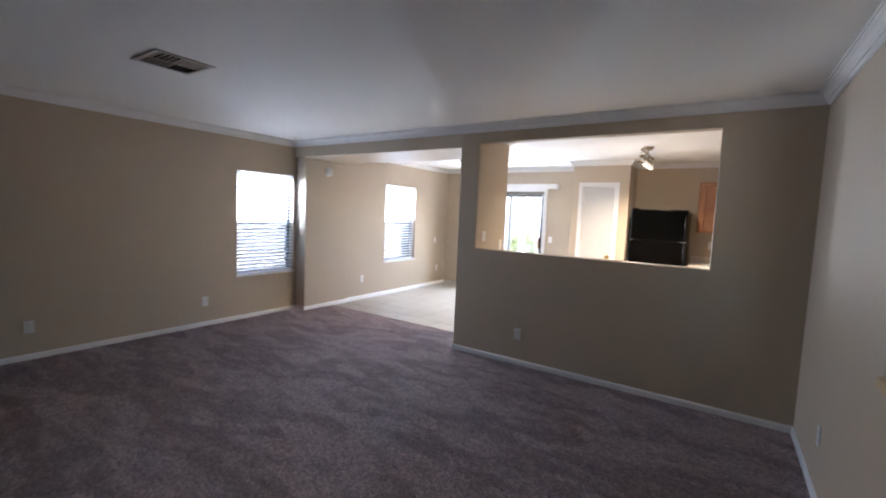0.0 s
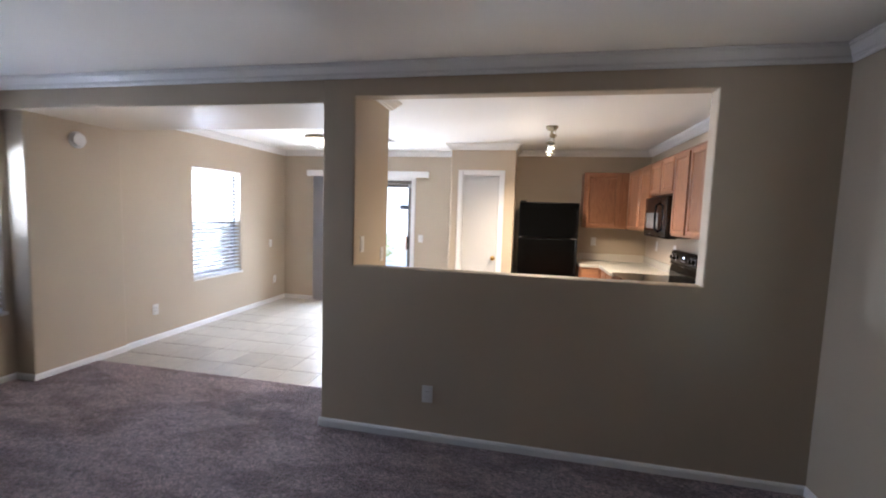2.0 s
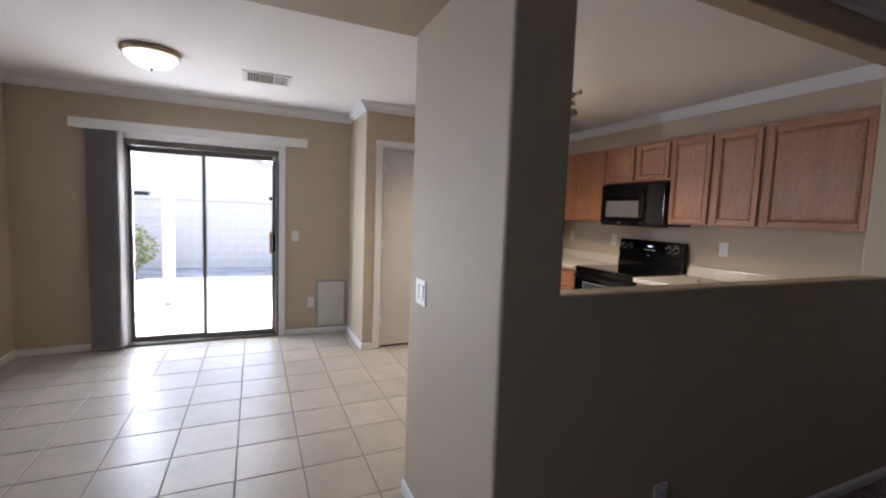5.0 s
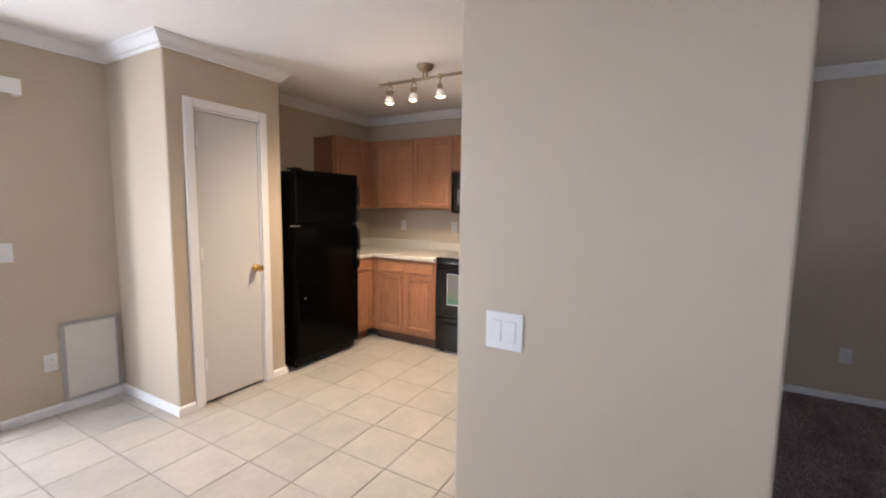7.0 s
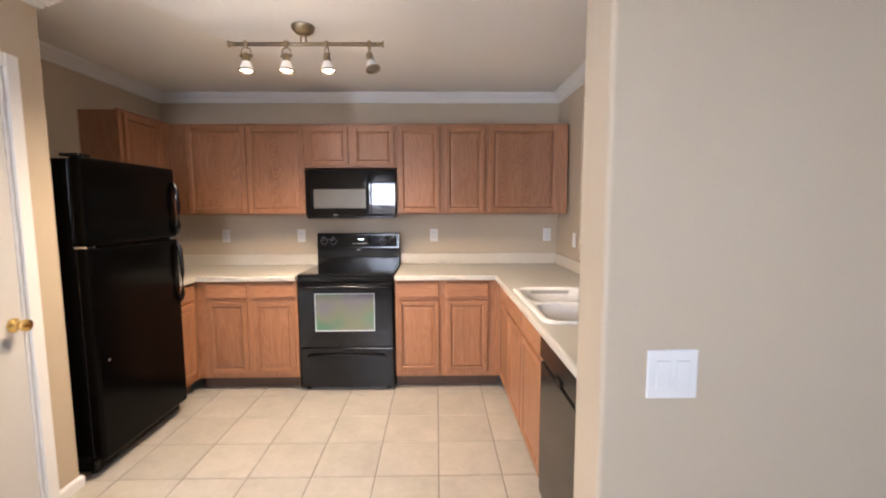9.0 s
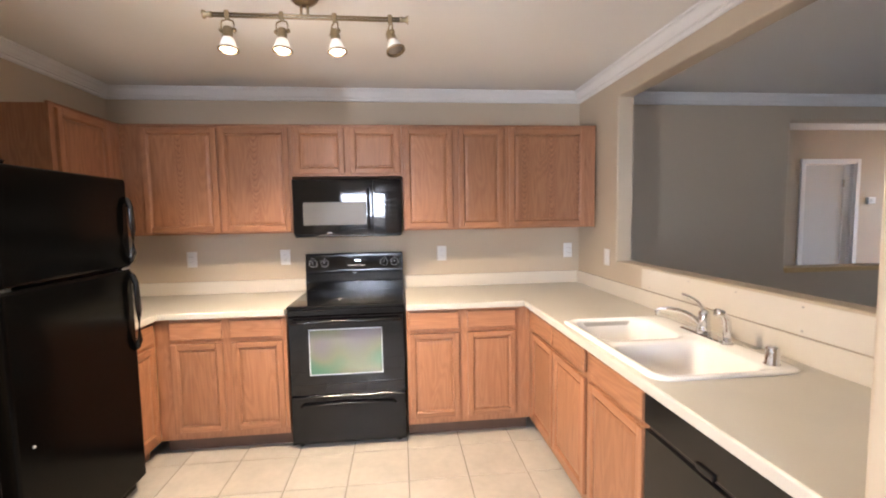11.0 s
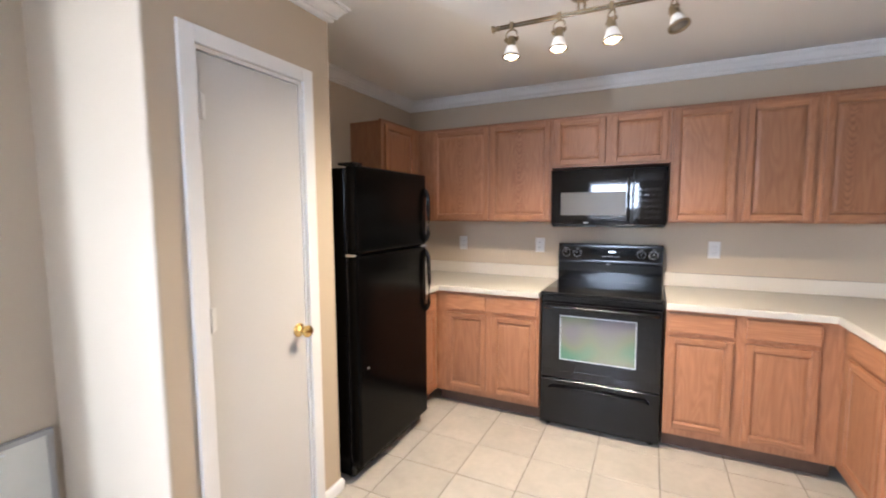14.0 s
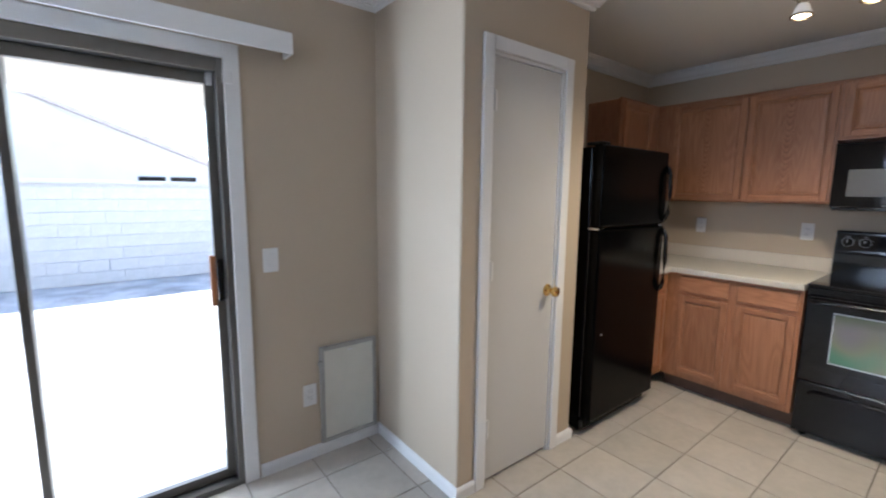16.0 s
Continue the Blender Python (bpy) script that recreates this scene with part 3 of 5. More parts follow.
CROWN = [(0.0, H - 0.001), (0.076, H - 0.001), (0.076, H - 0.012), (0.065, H - 0.013), (0.065, H - 0.020), (0.052, H - 0.030), (0.036, H - 0.050), (0.031, H - 0.053), (0.031, H - 0.061), (0.018, H - 0.063), (0.016, H - 0.074), (0.009, H - 0.080), (0.0, H - 0.081)]
structure("trim_crown_living", sweep([(WEST, BEAM_S), (EAST, 0.0), (EAST, SOUTH), (WEST, SOUTH)], CROWN, True), TRIM, "white crown moulding of the living room", "crown moulding")
structure("trim_crown_kitchen", sweep([(NOOK_W, 0.885), (NOOK_W, NOOK_N), (PAN_W, NOOK_N), (PAN_W, PAN_S), (PAN_E, PAN_S), (PAN_E, KIT_N), (EAST, KIT_N), (EAST, 0.12), (WING1, 0.12), (WING1, 0.885)], CROWN, True),
          TRIM, "white crown moulding of the kitchen and nook", "crown moulding")
BASE = [(0.0, 0.0), (0.013, 0.0), (0.013, 0.045), (0.009, 0.056), (0.004, 0.061), (0.0, 0.062)]
structure("baseboard", sweep([(WING0, SKEW), (WING0, WING_N)], [(-o, z) for o, z in BASE]), TRIM, "white painted baseboard of the wing wall", "baseboard")
for run in ([(WEST, SOUTH), (WEST, 0.075), (PIER, 0.075), (PIER, 0.90), (NOOK_W, 0.90), (NOOK_W, NOOK_N), (SLIDE[0] - 0.07, NOOK_N)],
            [(SLIDE[1] + 0.075, NOOK_N), (PAN_W, NOOK_N), (PAN_W, PAN_S), (PANDOOR[0] - 0.062, PAN_S)],
            [(PANDOOR[1] + 0.062, PAN_S), (PAN_E, PAN_S), (PAN_E, KIT_N), (1.19, KIT_N)],
            [(WING0 - 0.013, SKEW), (EAST, 0.0), (EAST, SOUTH)]):
    structure("baseboard", sweep(run, BASE), TRIM, "white painted baseboard", "baseboard")


# ---- doors ----
def casing_y(x0, x1, z1, y, w, t, out):
    """White door casing on a wall along x, round an opening, proud of y by t."""
    bm = bmesh.new()
    y0, y1 = sorted((y, y + out * t))
    for r in ((x0 - w, y0, 0.0, x0, y1, z1 + w), (x1, y0, 0.0, x1 + w, y1, z1 + w), (x0, y0, z1, x1, y1, z1 + w)):
        add_box(bm, *r, 0.004)
    return bm


def knob(parent, x, y, z):
    """A brass door knob on a rose, towards -y."""
    k = part("knob", lathe((x, y, z), (0, -1, 0), [(0.032, 0.0), (0.032, 0.005), (0.026, 0.010), (0.012, 0.013), (0.011, 0.030), (0.018, 0.036), (0.026, 0.046), (0.028, 0.056), (0.024, 0.065), (0.012, 0.069), (0.0, 0.070)]), BRASS, parent, "polished brass round knob", True)
    return k


pantry = empty("door_1", "white flat pantry door, closed, with a brass knob and white casing", "door")
pantry["kind"] = "structure"
part("casing", casing_y(PANDOOR[0], PANDOOR[1], PANDOOR[3], PAN_S, 0.060, 0.016, -1), TRIM, pantry)
bm = bmesh.new()
for r in ((PANDOOR[0], PAN_S, 0.0, PANDOOR[0] + 0.014, PAN_S + 0.11, PANDOOR[3]), (PANDOOR[1] - 0.014, PAN_S, 0.0, PANDOOR[1], PAN_S + 0.11, PANDOOR[3]), (PANDOOR[0] + 0.014, PAN_S, PANDOOR[3] - 0.014, PANDOOR[1] - 0.014, PAN_S + 0.11, PANDOOR[3])):
    add_box(bm, *r)
part("jamb", bm, TRIM, pantry)
leaf = part("door_leaf", box(PANDOOR[0] + 0.017, PAN_S + 0.004, 0.022, PANDOOR[1] - 0.017, PAN_S + 0.039, PANDOOR[3] - 0.018, 0.003), DOORPAINT, pantry)
knob(pantry, 0.855, PAN_S + 0.004, 0.925)
for z in (1.83, 1.07, 0.29):
    bm = cyl((PANDOOR[0] + 0.016, PAN_S - 0.004, z - 0.045), (PANDOOR[0] + 0.016, PAN_S - 0.004, z + 0.045), 0.0065, seg=10)
    add_box(bm, PANDOOR[0] + 0.017, PAN_S + 0.001, z - 0.042, PANDOOR[0] + 0.036, PAN_S + 0.006, z + 0.042)
    part("hinge", bm, PLATE, pantry, "white painted hinge")

hall_door = empty("door_2", "white flat hall door, closed, in a white casing", "door")
hall_door["kind"] = "structure"
bm = bmesh.new()
for r in ((HALL_E - 0.016, HALLDOOR[0] - 0.06, 0.0, HALL_E, HALLDOOR[0], HALLDOOR[3] + 0.06), (HALL_E - 0.016, HALLDOOR[1], 0.0, HALL_E, HALLDOOR[1] + 0.06, HALLDOOR[3] + 0.06), (HALL_E - 0.016, HALLDOOR[0], HALLDOOR[3], HALL_E, HALLDOOR[1], HALLDOOR[3] + 0.06)):
    add_box(bm, *r, 0.004)
part("casing", bm, TRIM, hall_door)
part("jamb", boxes([(HALL_E, HALLDOOR[0], 0.0, HALL_E + 0.12, HALLDOOR[0] + 0.02, HALLDOOR[3]), (HALL_E, HALLDOOR[1] - 0.02, 0.0, HALL_E + 0.12, HALLDOOR[1], HALLDOOR[3])]), TRIM, hall_door)
part("door_leaf", box(HALL_E + 0.05, HALLDOOR[0] + 0.10, 0.02, HALL_E + 0.085, HALLDOOR[1] - 0.022, HALLDOOR[3] - 0.004, 0.002), DOORPAINT, hall_door)
part("stop", box(HALL_E + 0.045, HALLDOOR[0] + 0.02, 0.0, HALL_E + 0.09, HALLDOOR[0] + 0.094, HALLDOOR[3], 0.002), TRIM, hall_door)
for z in (1.80, 0.30):
    part("hinge", box(HALL_E + 0.040, HALLDOOR[0] + 0.085, z - 0.05, HALL_E + 0.049, HALLDOOR[0] + 0.115, z + 0.05, 0.002), CHROME, hall_door, "steel hinge")
structure("trim_half_wall_cap", box(EAST - 0.02, HALLHOLE[0], HALLHOLE[2] - 0.02, EAST + 0.14, HALLHOLE[1] + 0.0, HALLHOLE[2] + 0.022, 0.006), material("honey_wood_cap", (0.52, 0.36, 0.17), 0.45, vary=0.15, scale=20, stretch=(1, 0.1, 1)), "tan half wall cap of the hall opening", "wall cap")


# ---- windows with blinds ----
def side_window(name, wall, y0, y1, z0, z1, label):
    """A sash window in a wall along y, the room to +x: outer frame, glass, screen, sill and a raised set of slats."""
    win = empty(name, label, "window")
    win["kind"] = "structure"
    xo = wall - 0.15
    bm = bmesh.new()
    for r in ((xo, y0, z0, xo + 0.05, y0 + 0.035, z1), (xo, y1 - 0.035, z0, xo + 0.05, y1, z1), (xo, y0 + 0.035, z1 - 0.035, xo + 0.05, y1 - 0.035, z1), (xo, y0 + 0.035, z0, xo + 0.05, y1 - 0.035, z0 + 0.035)):
        add_box(bm, *r, 0.003)
    part("window_frame", bm, DARKFRAME, win)
    zm = (z0 + z1) / 2 + 0.01
    part("meeting_rail", box(xo + 0.002, y0 + 0.035, zm - 0.022, xo + 0.058, y1 - 0.035, zm + 0.022, 0.003), DARKFRAME, win)
    for a, b in ((z0 + 0.035, zm - 0.022), (zm + 0.022, z1 - 0.035)):
        p = part("pane", box(xo + 0.022, y0 + 0.035, a, xo + 0.026, y1 - 0.035, b), PANE, win)
        p.visible_shadow = False
    s = part("insect_screen", box(xo + 0.008, y0 + 0.035, z0 + 0.035, xo + 0.010, y1 - 0.035, zm - 0.022), SCREEN, win, "grey insect screen over the lower sash")
    part("window_sill", box(wall - 0.145, y0 - 0.008, z0 - 0.022, wall + 0.022, y1 + 0.008, z0 + 0.004, 0.004), TRIM, win)
    blind = tagged(empty("blind", "", ""), "white horizontal slat blind, lowered with open slats", "window blind", "window blinds")
    xb = wall - 0.045
    part("headrail", box(xb - 0.028, y0 + 0.008, z1 - 0.05, xb + 0.034, y1 - 0.008, z1 - 0.004, 0.003), SLAT, blind)
    n = 26
    pitch = (z1 - 0.075 - (z0 + 0.045)) / n
    me = None
    for i in range(n):
        z = z0 + 0.055 + (i + 0.5) * pitch
        if me is None:
            bm = bmesh.new()
            prof = [(-0.025, -0.0030), (-0.012, 0.0010), (0.0, 0.0024), (0.012, 0.0010), (0.025, -0.0030)]
            top = [[bm.verts.new((x, y, zz + 0.0013)) for x, zz in prof] for y in (y0 + 0.012, y1 - 0.012)]
            bot = [[bm.verts.new((x, y, zz - 0.0013)) for x, zz in prof] for y in (y0 + 0.012, y1 - 0.012)]
            for j in range(4):
                bm.faces.new((top[0][j], top[0][j + 1], top[1][j + 1], top[1][j]))
                bm.faces.new((bot[0][j], bot[1][j], bot[1][j + 1], bot[0][j + 1]))
            for k in (0, 4):
                bm.faces.new((top[0][k], top[1][k], bot[1][k], bot[0][k]))
            ob = part("slat", bm, SLAT, blind)
            me = ob.data
        else:
            ob = new("slat", me)
            ob.parent = blind
        ob.matrix_basis = pose(xb, 0, z, 0, 8, 0)
    part("bottom_rail", box(xb - 0.025, y0 + 0.012, z0 + 0.012, xb + 0.025, y1 - 0.012, z0 + 0.034, 0.004), SLAT, blind)
    for y in (y0 + 0.14, y1 - 0.14):
        part("ladder_cord", boxes([(xb - 0.027, y - 0.002, z0 + 0.03, xb - 0.025, y + 0.002, z1 - 0.05), (xb + 0.025, y - 0.002, z0 + 0.03, xb + 0.027, y + 0.002, z1 - 0.05)]), SLAT, blind)


side_window("window_1", WEST, *LWIN, "living room sash window with a screened lower half")
side_window("window_2", NOOK_W, *NWIN, "breakfast nook sash window with a screened lower half")

# ---- patio door ----
slider = empty("door_3", "bronze aluminium sliding glass patio door, closed, white casing", "sliding door")
slider["kind"] = "structure"
sx0, sx1, sz = SLIDE[0], SLIDE[1], SLIDE[3]
yg = NOOK_N + 0.05
part("casing", casing_y(sx0 + 0.0, sx1 - 0.0, sz, NOOK_N, 0.065, 0.016, -1), TRIM, slider)
bm = bmesh.new()
for r in ((sx0, NOOK_N, 0.0, sx0 + 0.045, NOOK_N + 0.14, sz), (sx1 - 0.028, NOOK_N, 0.0, sx1, NOOK_N + 0.14, sz), (sx0 + 0.045, NOOK_N, sz - 0.055, sx1 - 0.028, NOOK_N + 0.14, sz), (sx0 + 0.045, NOOK_N - 0.005, -0.02, sx1 - 0.028, NOOK_N + 0.14, 0.026)):
    add_box(bm, *r, 0.003)
part("door_frame", bm, ALU, slider)
xm = -1.205


def glazed_leaf(name, x0, x1, y, stile_r):
    bm = bmesh.new()
    for r in ((x0, y, 0.028, x0 + 0.032, y + 0.03, sz - 0.057), (x1 - stile_r, y, 0.028, x1, y + 0.03, sz - 0.057), (x0 + 0.032, y, sz - 0.105, x1 - stile_r, y + 0.03, sz - 0.057), (x0 + 0.032, y, 0.028, x1 - stile_r, y + 0.03, 0.072)):
        add_box(bm, *r, 0.003)
    f = part(name, bm, ALU, slider)
    g = part("pane", box(x0 + 0.030, y + 0.012, 0.07, x1 - stile_r + 0.002, y + 0.018, sz - 0.10), PANE, f)
    g.visible_shadow = False
    return f


glazed_leaf("fixed_leaf", sx0 + 0.047, xm + 0.018, yg + 0.04, 0.032)
sl = glazed_leaf("sliding_leaf", xm - 0.016, sx1 - 0.030, yg, 0.036)
part("handle", boxes([(sx1 - 0.062, yg - 0.034, 0.92, sx1 - 0.036, yg - 0.001, 1.115)], 0.006), BLACK, sl, "black handle housing")
part("pull", boxes([(sx1 - 0.092, yg - 0.030, 0.90, sx1 - 0.068, yg - 0.008, 1.135)], 0.006), HANDLEWOOD, sl, "varnished wooden pull")
part("latch", box(sx1 - 0.060, yg - 0.010, sz - 0.11, sx1 - 0.036, yg - 0.001, sz - 0.055, 0.002), PLATE, sl, "white security latch")
part("catch", box(sx1 - 0.006, NOOK_N - 0.030, sz - 0.105, sx1 + 0.030, NOOK_N - 0.017, sz - 0.055, 0.002), PLATE, slider, "white security catch")

vblind = empty("vertical_blind", "grey vertical vane blind drawn open beside the patio door", "window blind")
part("valance", boxes([(-2.22, 3.700, 2.035, -0.228, 3.712, 2.125), (-0.240, 3.712, 2.035, -0.228, NOOK_N, 2.125), (-2.22, 3.712, 2.035, -2.208, NOOK_N, 2.125)], 0.002), TRIM, vblind, "white valance board")
part("rail", box(-2.19, 3.735, 2.06, -0.26, 3.775, 2.09, 0.002), TRIM, vblind)
for i in range(16):
    x = -2.10 + i * 0.016
    bm = bmesh.new()
    prof = [(-0.042 + 0.012 * k, 0.005 * math.sin(math.pi * k / 7)) for k in range(8)]
    a = [[bm.verts.new((px, py + s, z)) for px, py in prof] for s in (-0.0006, 0.0006) for z in (0.03, 2.06)]
    for k in range(7):
        bm.faces.new((a[0][k], a[0][k + 1], a[1][k + 1], a[1][k]))
        bm.faces.new((a[2][k], a[3][k], a[3][k + 1], a[2][k + 1]))
    vane = part("vane", bm, VINYL, vblind, smooth=True)
    vane.matrix_basis = pose(x, 3.755, 0, 0, 0, 74 + 6 * math.sin(i * 2.1))


# ---- wall plates ----
def plate(kind, x, y, z, face, label, wide=1):
    """A switch or outlet plate on a wall; face is the outward direction."""
    rz = {"-y": 0, "+x": 90, "+y": 180, "-x": -90}[face]
    m = pose(x, y, z, 0, 0, rz)
    ob = empty("light_switch" if kind == "switch" else "wall_outlet" if kind == "outlet" else "cable_plate", label, "light switch" if kind == "switch" else "outlet")
    w = 0.036 + 0.023 * (wide - 1)

    def put(name, bm, mat):
        bmesh.ops.transform(bm, matrix=m, verts=bm.verts[:])
        return part(name, bm, mat, ob)
    put("cover", box(-w, -0.006, -0.058, w, 0.0, 0.058, 0.003), PLATE)
    for i in range(wide):
        cx = (i - (wide - 1) / 2) * 0.046
        if kind == "switch":
            put("rocker", box(cx - 0.016, -0.0105, -0.033, cx + 0.016, -0.006, 0.033, 0.002), PLATE)
        elif kind == "outlet":
            for dz in (-0.02, 0.02):
                put("socket", box(cx - 0.0165, -0.0095, dz - 0.014, cx + 0.0165, -0.006, dz + 0.014, 0.003), PLATE)
                put("slots", boxes([(cx - 0.008, -0.0100, dz - 0.005, cx - 0.006, -0.0093, dz + 0.006), (cx + 0.006, -0.0100, dz - 0.005, cx + 0.008, -0.0093, dz + 0.006)]), VENTDARK)
        else:
            put("jack", lathe((cx, -0.006, 0), (0, -1, 0), [(0.006, 0), (0.006, 0.008), (0.003, 0.010)], 12), CHROME)
    return ob


plate("outlet", WEST, -1.249, 0.312, "+x", "white duplex outlet on the tan living room wall")
plate("outlet", WEST, -2.83, 0.312, "+x", "white duplex outlet low on the tan wall")
plate("outlet", 0.713, 0.021, 0.324, "-y", "white duplex outlet under the pass-through")
plate("outlet", EAST, -0.84, 0.354, "-x", "white duplex outlet on the dim side wall")
plate("outlet", NOOK_W, 1.275, 0.347, "+x", "white duplex outlet beside the nook window")
plate("outlet", NOOK_W, 3.515, 0.355, "+x", "white outlet near the nook corner")
plate("switch", NOOK_W, 3.41, 0.945, "+x", "white single wall plate near the nook corner")
plate("switch", -0.335, NOOK_N, 1.096, "-y", "white rocker switch beside the patio door")
plate("outlet", -0.165, NOOK_N, 0.356, "-y", "white duplex outlet beside the pet door")
plate("switch", WING0, 0.697, 1.047, "-x", "white double rocker switch on the wing wall", 2)
plate("switch", WING1, 0.30, 1.27, "+x", "white switch on the kitchen side of the wing wall")
plate("outlet", WING1, 0.73, 1.16, "+x", "white outlet on the kitchen side of the wing wall")
for y in (3.152, 2.470, 1.259, 0.217):
    plate("outlet", EAST, y, 1.181, "-x", "white duplex outlet above the kitchen counter")
plate("outlet", 2.425, 0.12, 1.165, "+y", "white duplex outlet beside the pass-through")
plate("outlet", 2.22, KIT_N, 1.181, "-y", "white duplex outlet behind the refrigerator counter")

thermostat = empty("thermostat", "white wall thermostat with a grey display", "thermostat")
part("case", box(HALL_E - 0.025, -4.31, 1.54, HALL_E, -4.20, 1.62, 0.005), PLATE, thermostat)
part("display", box(HALL_E - 0.028, -4.265, 1.56, HALL_E - 0.025, -4.215, 1.60), SILVERINK, thermostat)

smoke = empty("smoke_detector", "round white smoke detector on the wall pier", "smoke detector")
part("base", lathe((PIER, 0.485, 2.055), (1, 0, 0), [(0.072, 0), (0.072, 0.012), (0.066, 0.015), (0.0, 0.0155)]), PLATE, smoke, smooth=False)
part("cap", lathe((PIER + 0.015, 0.485, 2.055), (1, 0, 0), [(0.060, 0), (0.062, 0.014), (0.054, 0.024), (0.030, 0.028), (0.0, 0.029)]), PLATE, smoke)

pet = empty("pet_door", "cream pet door panel in a grey frame on the wall", "pet door")
px0, px1, pz0, pz1 = -0.110, 0.222, 0.066, 0.606
part("frame", boxes([(px0, NOOK_N - 0.022, pz0, px0 + 0.022, NOOK_N, pz1), (px1 - 0.022, NOOK_N - 0.022, pz0, px1, NOOK_N, pz1), (px0 + 0.022, NOOK_N - 0.022, pz1 - 0.022, px1 - 0.022, NOOK_N, pz1), (px0 + 0.022, NOOK_N - 0.022, pz0, px1 - 0.022, NOOK_N, pz0 + 0.022)], 0.003), PETFRAME, pet)
part("panel", box(px0 + 0.020, NOOK_N - 0.016, pz0 + 0.02, px1 - 0.020, NOOK_N - 0.004, pz1 - 0.02, 0.002), PETPANEL, pet)
part("clip", box(0.045, NOOK_N - 0.026, pz1 - 0.042, 0.075, NOOK_N - 0.014, pz1 - 0.034, 0.002), PLATE, pet, "white clip")
part("hinge_knob", box(px0 - 0.012, NOOK_N - 0.030, pz1 - 0.10, px0 + 0.012, NOOK_N - 0.010, pz1 - 0.07, 0.004), PETFRAME, pet)


# ---- ceiling fixtures ----
def ceiling_vent(cx, cy, sx, sy, label, dirs, gap):
    v = empty("ceiling_vent", label, "vent")
    x0, x1, y0, y1 = cx - sx / 2, cx + sx / 2, cy - sy / 2, cy + sy / 2
    part("backing", box(x0 + 0.02, y0 + 0.02, H - 0.004, x1 - 0.02, y1 - 0.02, H - 0.001), VENTDARK, v, "dark sheet painted as the shaded duct opening")
    part("frame", boxes([(x0, y0, H - 0.009, x0 + 0.026, y1, H), (x1 - 0.026, y0, H - 0.009, x1, y1, H), (x0 + 0.026, y0, H - 0.009, x1 - 0.026, y0 + 0.026, H), (x0 + 0.026, y1 - 0.026, H - 0.009, x1 - 0.026, y1, H)], 0.003), VENTMETAL, v)
    ix0, ix1, iy0, iy1 = x0 + 0.028, x1 - 0.028, y0 + 0.028, y1 - 0.028
    nx = len(dirs)
    for i, col in enumerate(dirs):
        ax0, ax1 = ix0 + (ix1 - ix0) * i / nx, ix0 + (ix1 - ix0) * (i + 1) / nx
        ny = len(col)
        for j, (d, tilt) in enumerate(col):
            ay0, ay1 = iy0 + (iy1 - iy0) * j / ny, iy0 + (iy1 - iy0) * (j + 1) / ny
            part("divider", boxes([(ax0 - 0.003, ay0, H - 0.008, ax0 + 0.003, ay1, H - 0.002), (ax0 + 0.004, ay0 - 0.003, H - 0.0078, ax1 - 0.004, ay0 + 0.003, H - 0.002)]), VENTMETAL, v)
            span = (ax1 - ax0) if d == "y" else (ay1 - ay0)
            k = max(2, int(span / gap))
            for q in range(k):
                f = (q + 0.5) / k
                if d == "y":
                    bm = box(-0.0062, -(ay1 - ay0) / 2 + 0.004, -0.0008, 0.0062, (ay1 - ay0) / 2 - 0.004, 0.0008)
                    mm = pose(ax0 + (ax1 - ax0) * f, (ay0 + ay1) / 2, H - 0.0055, 0, tilt, 0)
                else:
                    bm = box(-(ax1 - ax0) / 2 + 0.004, -0.0062, -0.0008, (ax1 - ax0) / 2 - 0.004, 0.0062, 0.0008)
                    mm = pose((ax0 + ax1) / 2, ay0 + (ay1 - ay0) * f, H - 0.0055, tilt, 0, 0)
                bmesh.ops.transform(bm, matrix=mm, verts=bm.verts[:])
                part("slat", bm, VENTMETAL, v)
    return v


ceiling_vent(-0.80, -2.50, 0.37, 0.37, "beige square ceiling vent with four louvre fields", [[("y", 50), ("x", 50)], [("x", -50), ("y", -50)]], 0.028)
ceiling_vent(-0.645, 2.77, 0.36, 0.30, "white ceiling vent with side louvres and a dark centre", [[("y", -40)], [("x", 60)], [("y", 40)]], 0.020)

dome = empty("ceiling_light", "lit alabaster dome ceiling light with a bronze rim", "ceiling light")
dx, dy = -1.385, 2.515
part("rim", lathe((dx, dy, H), (0, 0, -1), [(0.165, 0.0), (0.178, 0.006), (0.180, 0.024), (0.172, 0.034), (0.160, 0.040), (0.150, 0.036), (0.15, 0.01), (0.0, 0.008)], 40), BRONZE, dome, "dark bronze rim", True)
part("bowl", lathe((dx, dy, H - 0.030), (0, 0, -1), [(0.158, 0.0), (0.156, 0.014), (0.140, 0.040), (0.110, 0.064), (0.070, 0.080), (0.030, 0.087), (0.0, 0.088)], 40), DOMEGLASS, dome, "lit frosted glass bowl", True)
part("finial", lathe((dx, dy, H - 0.117), (0, 0, -1), [(0.011, 0), (0.012, 0.006), (0.006, 0.012), (0.007, 0.018), (0.0, 0.024)], 14), BRONZE, dome, "bronze finial", True)

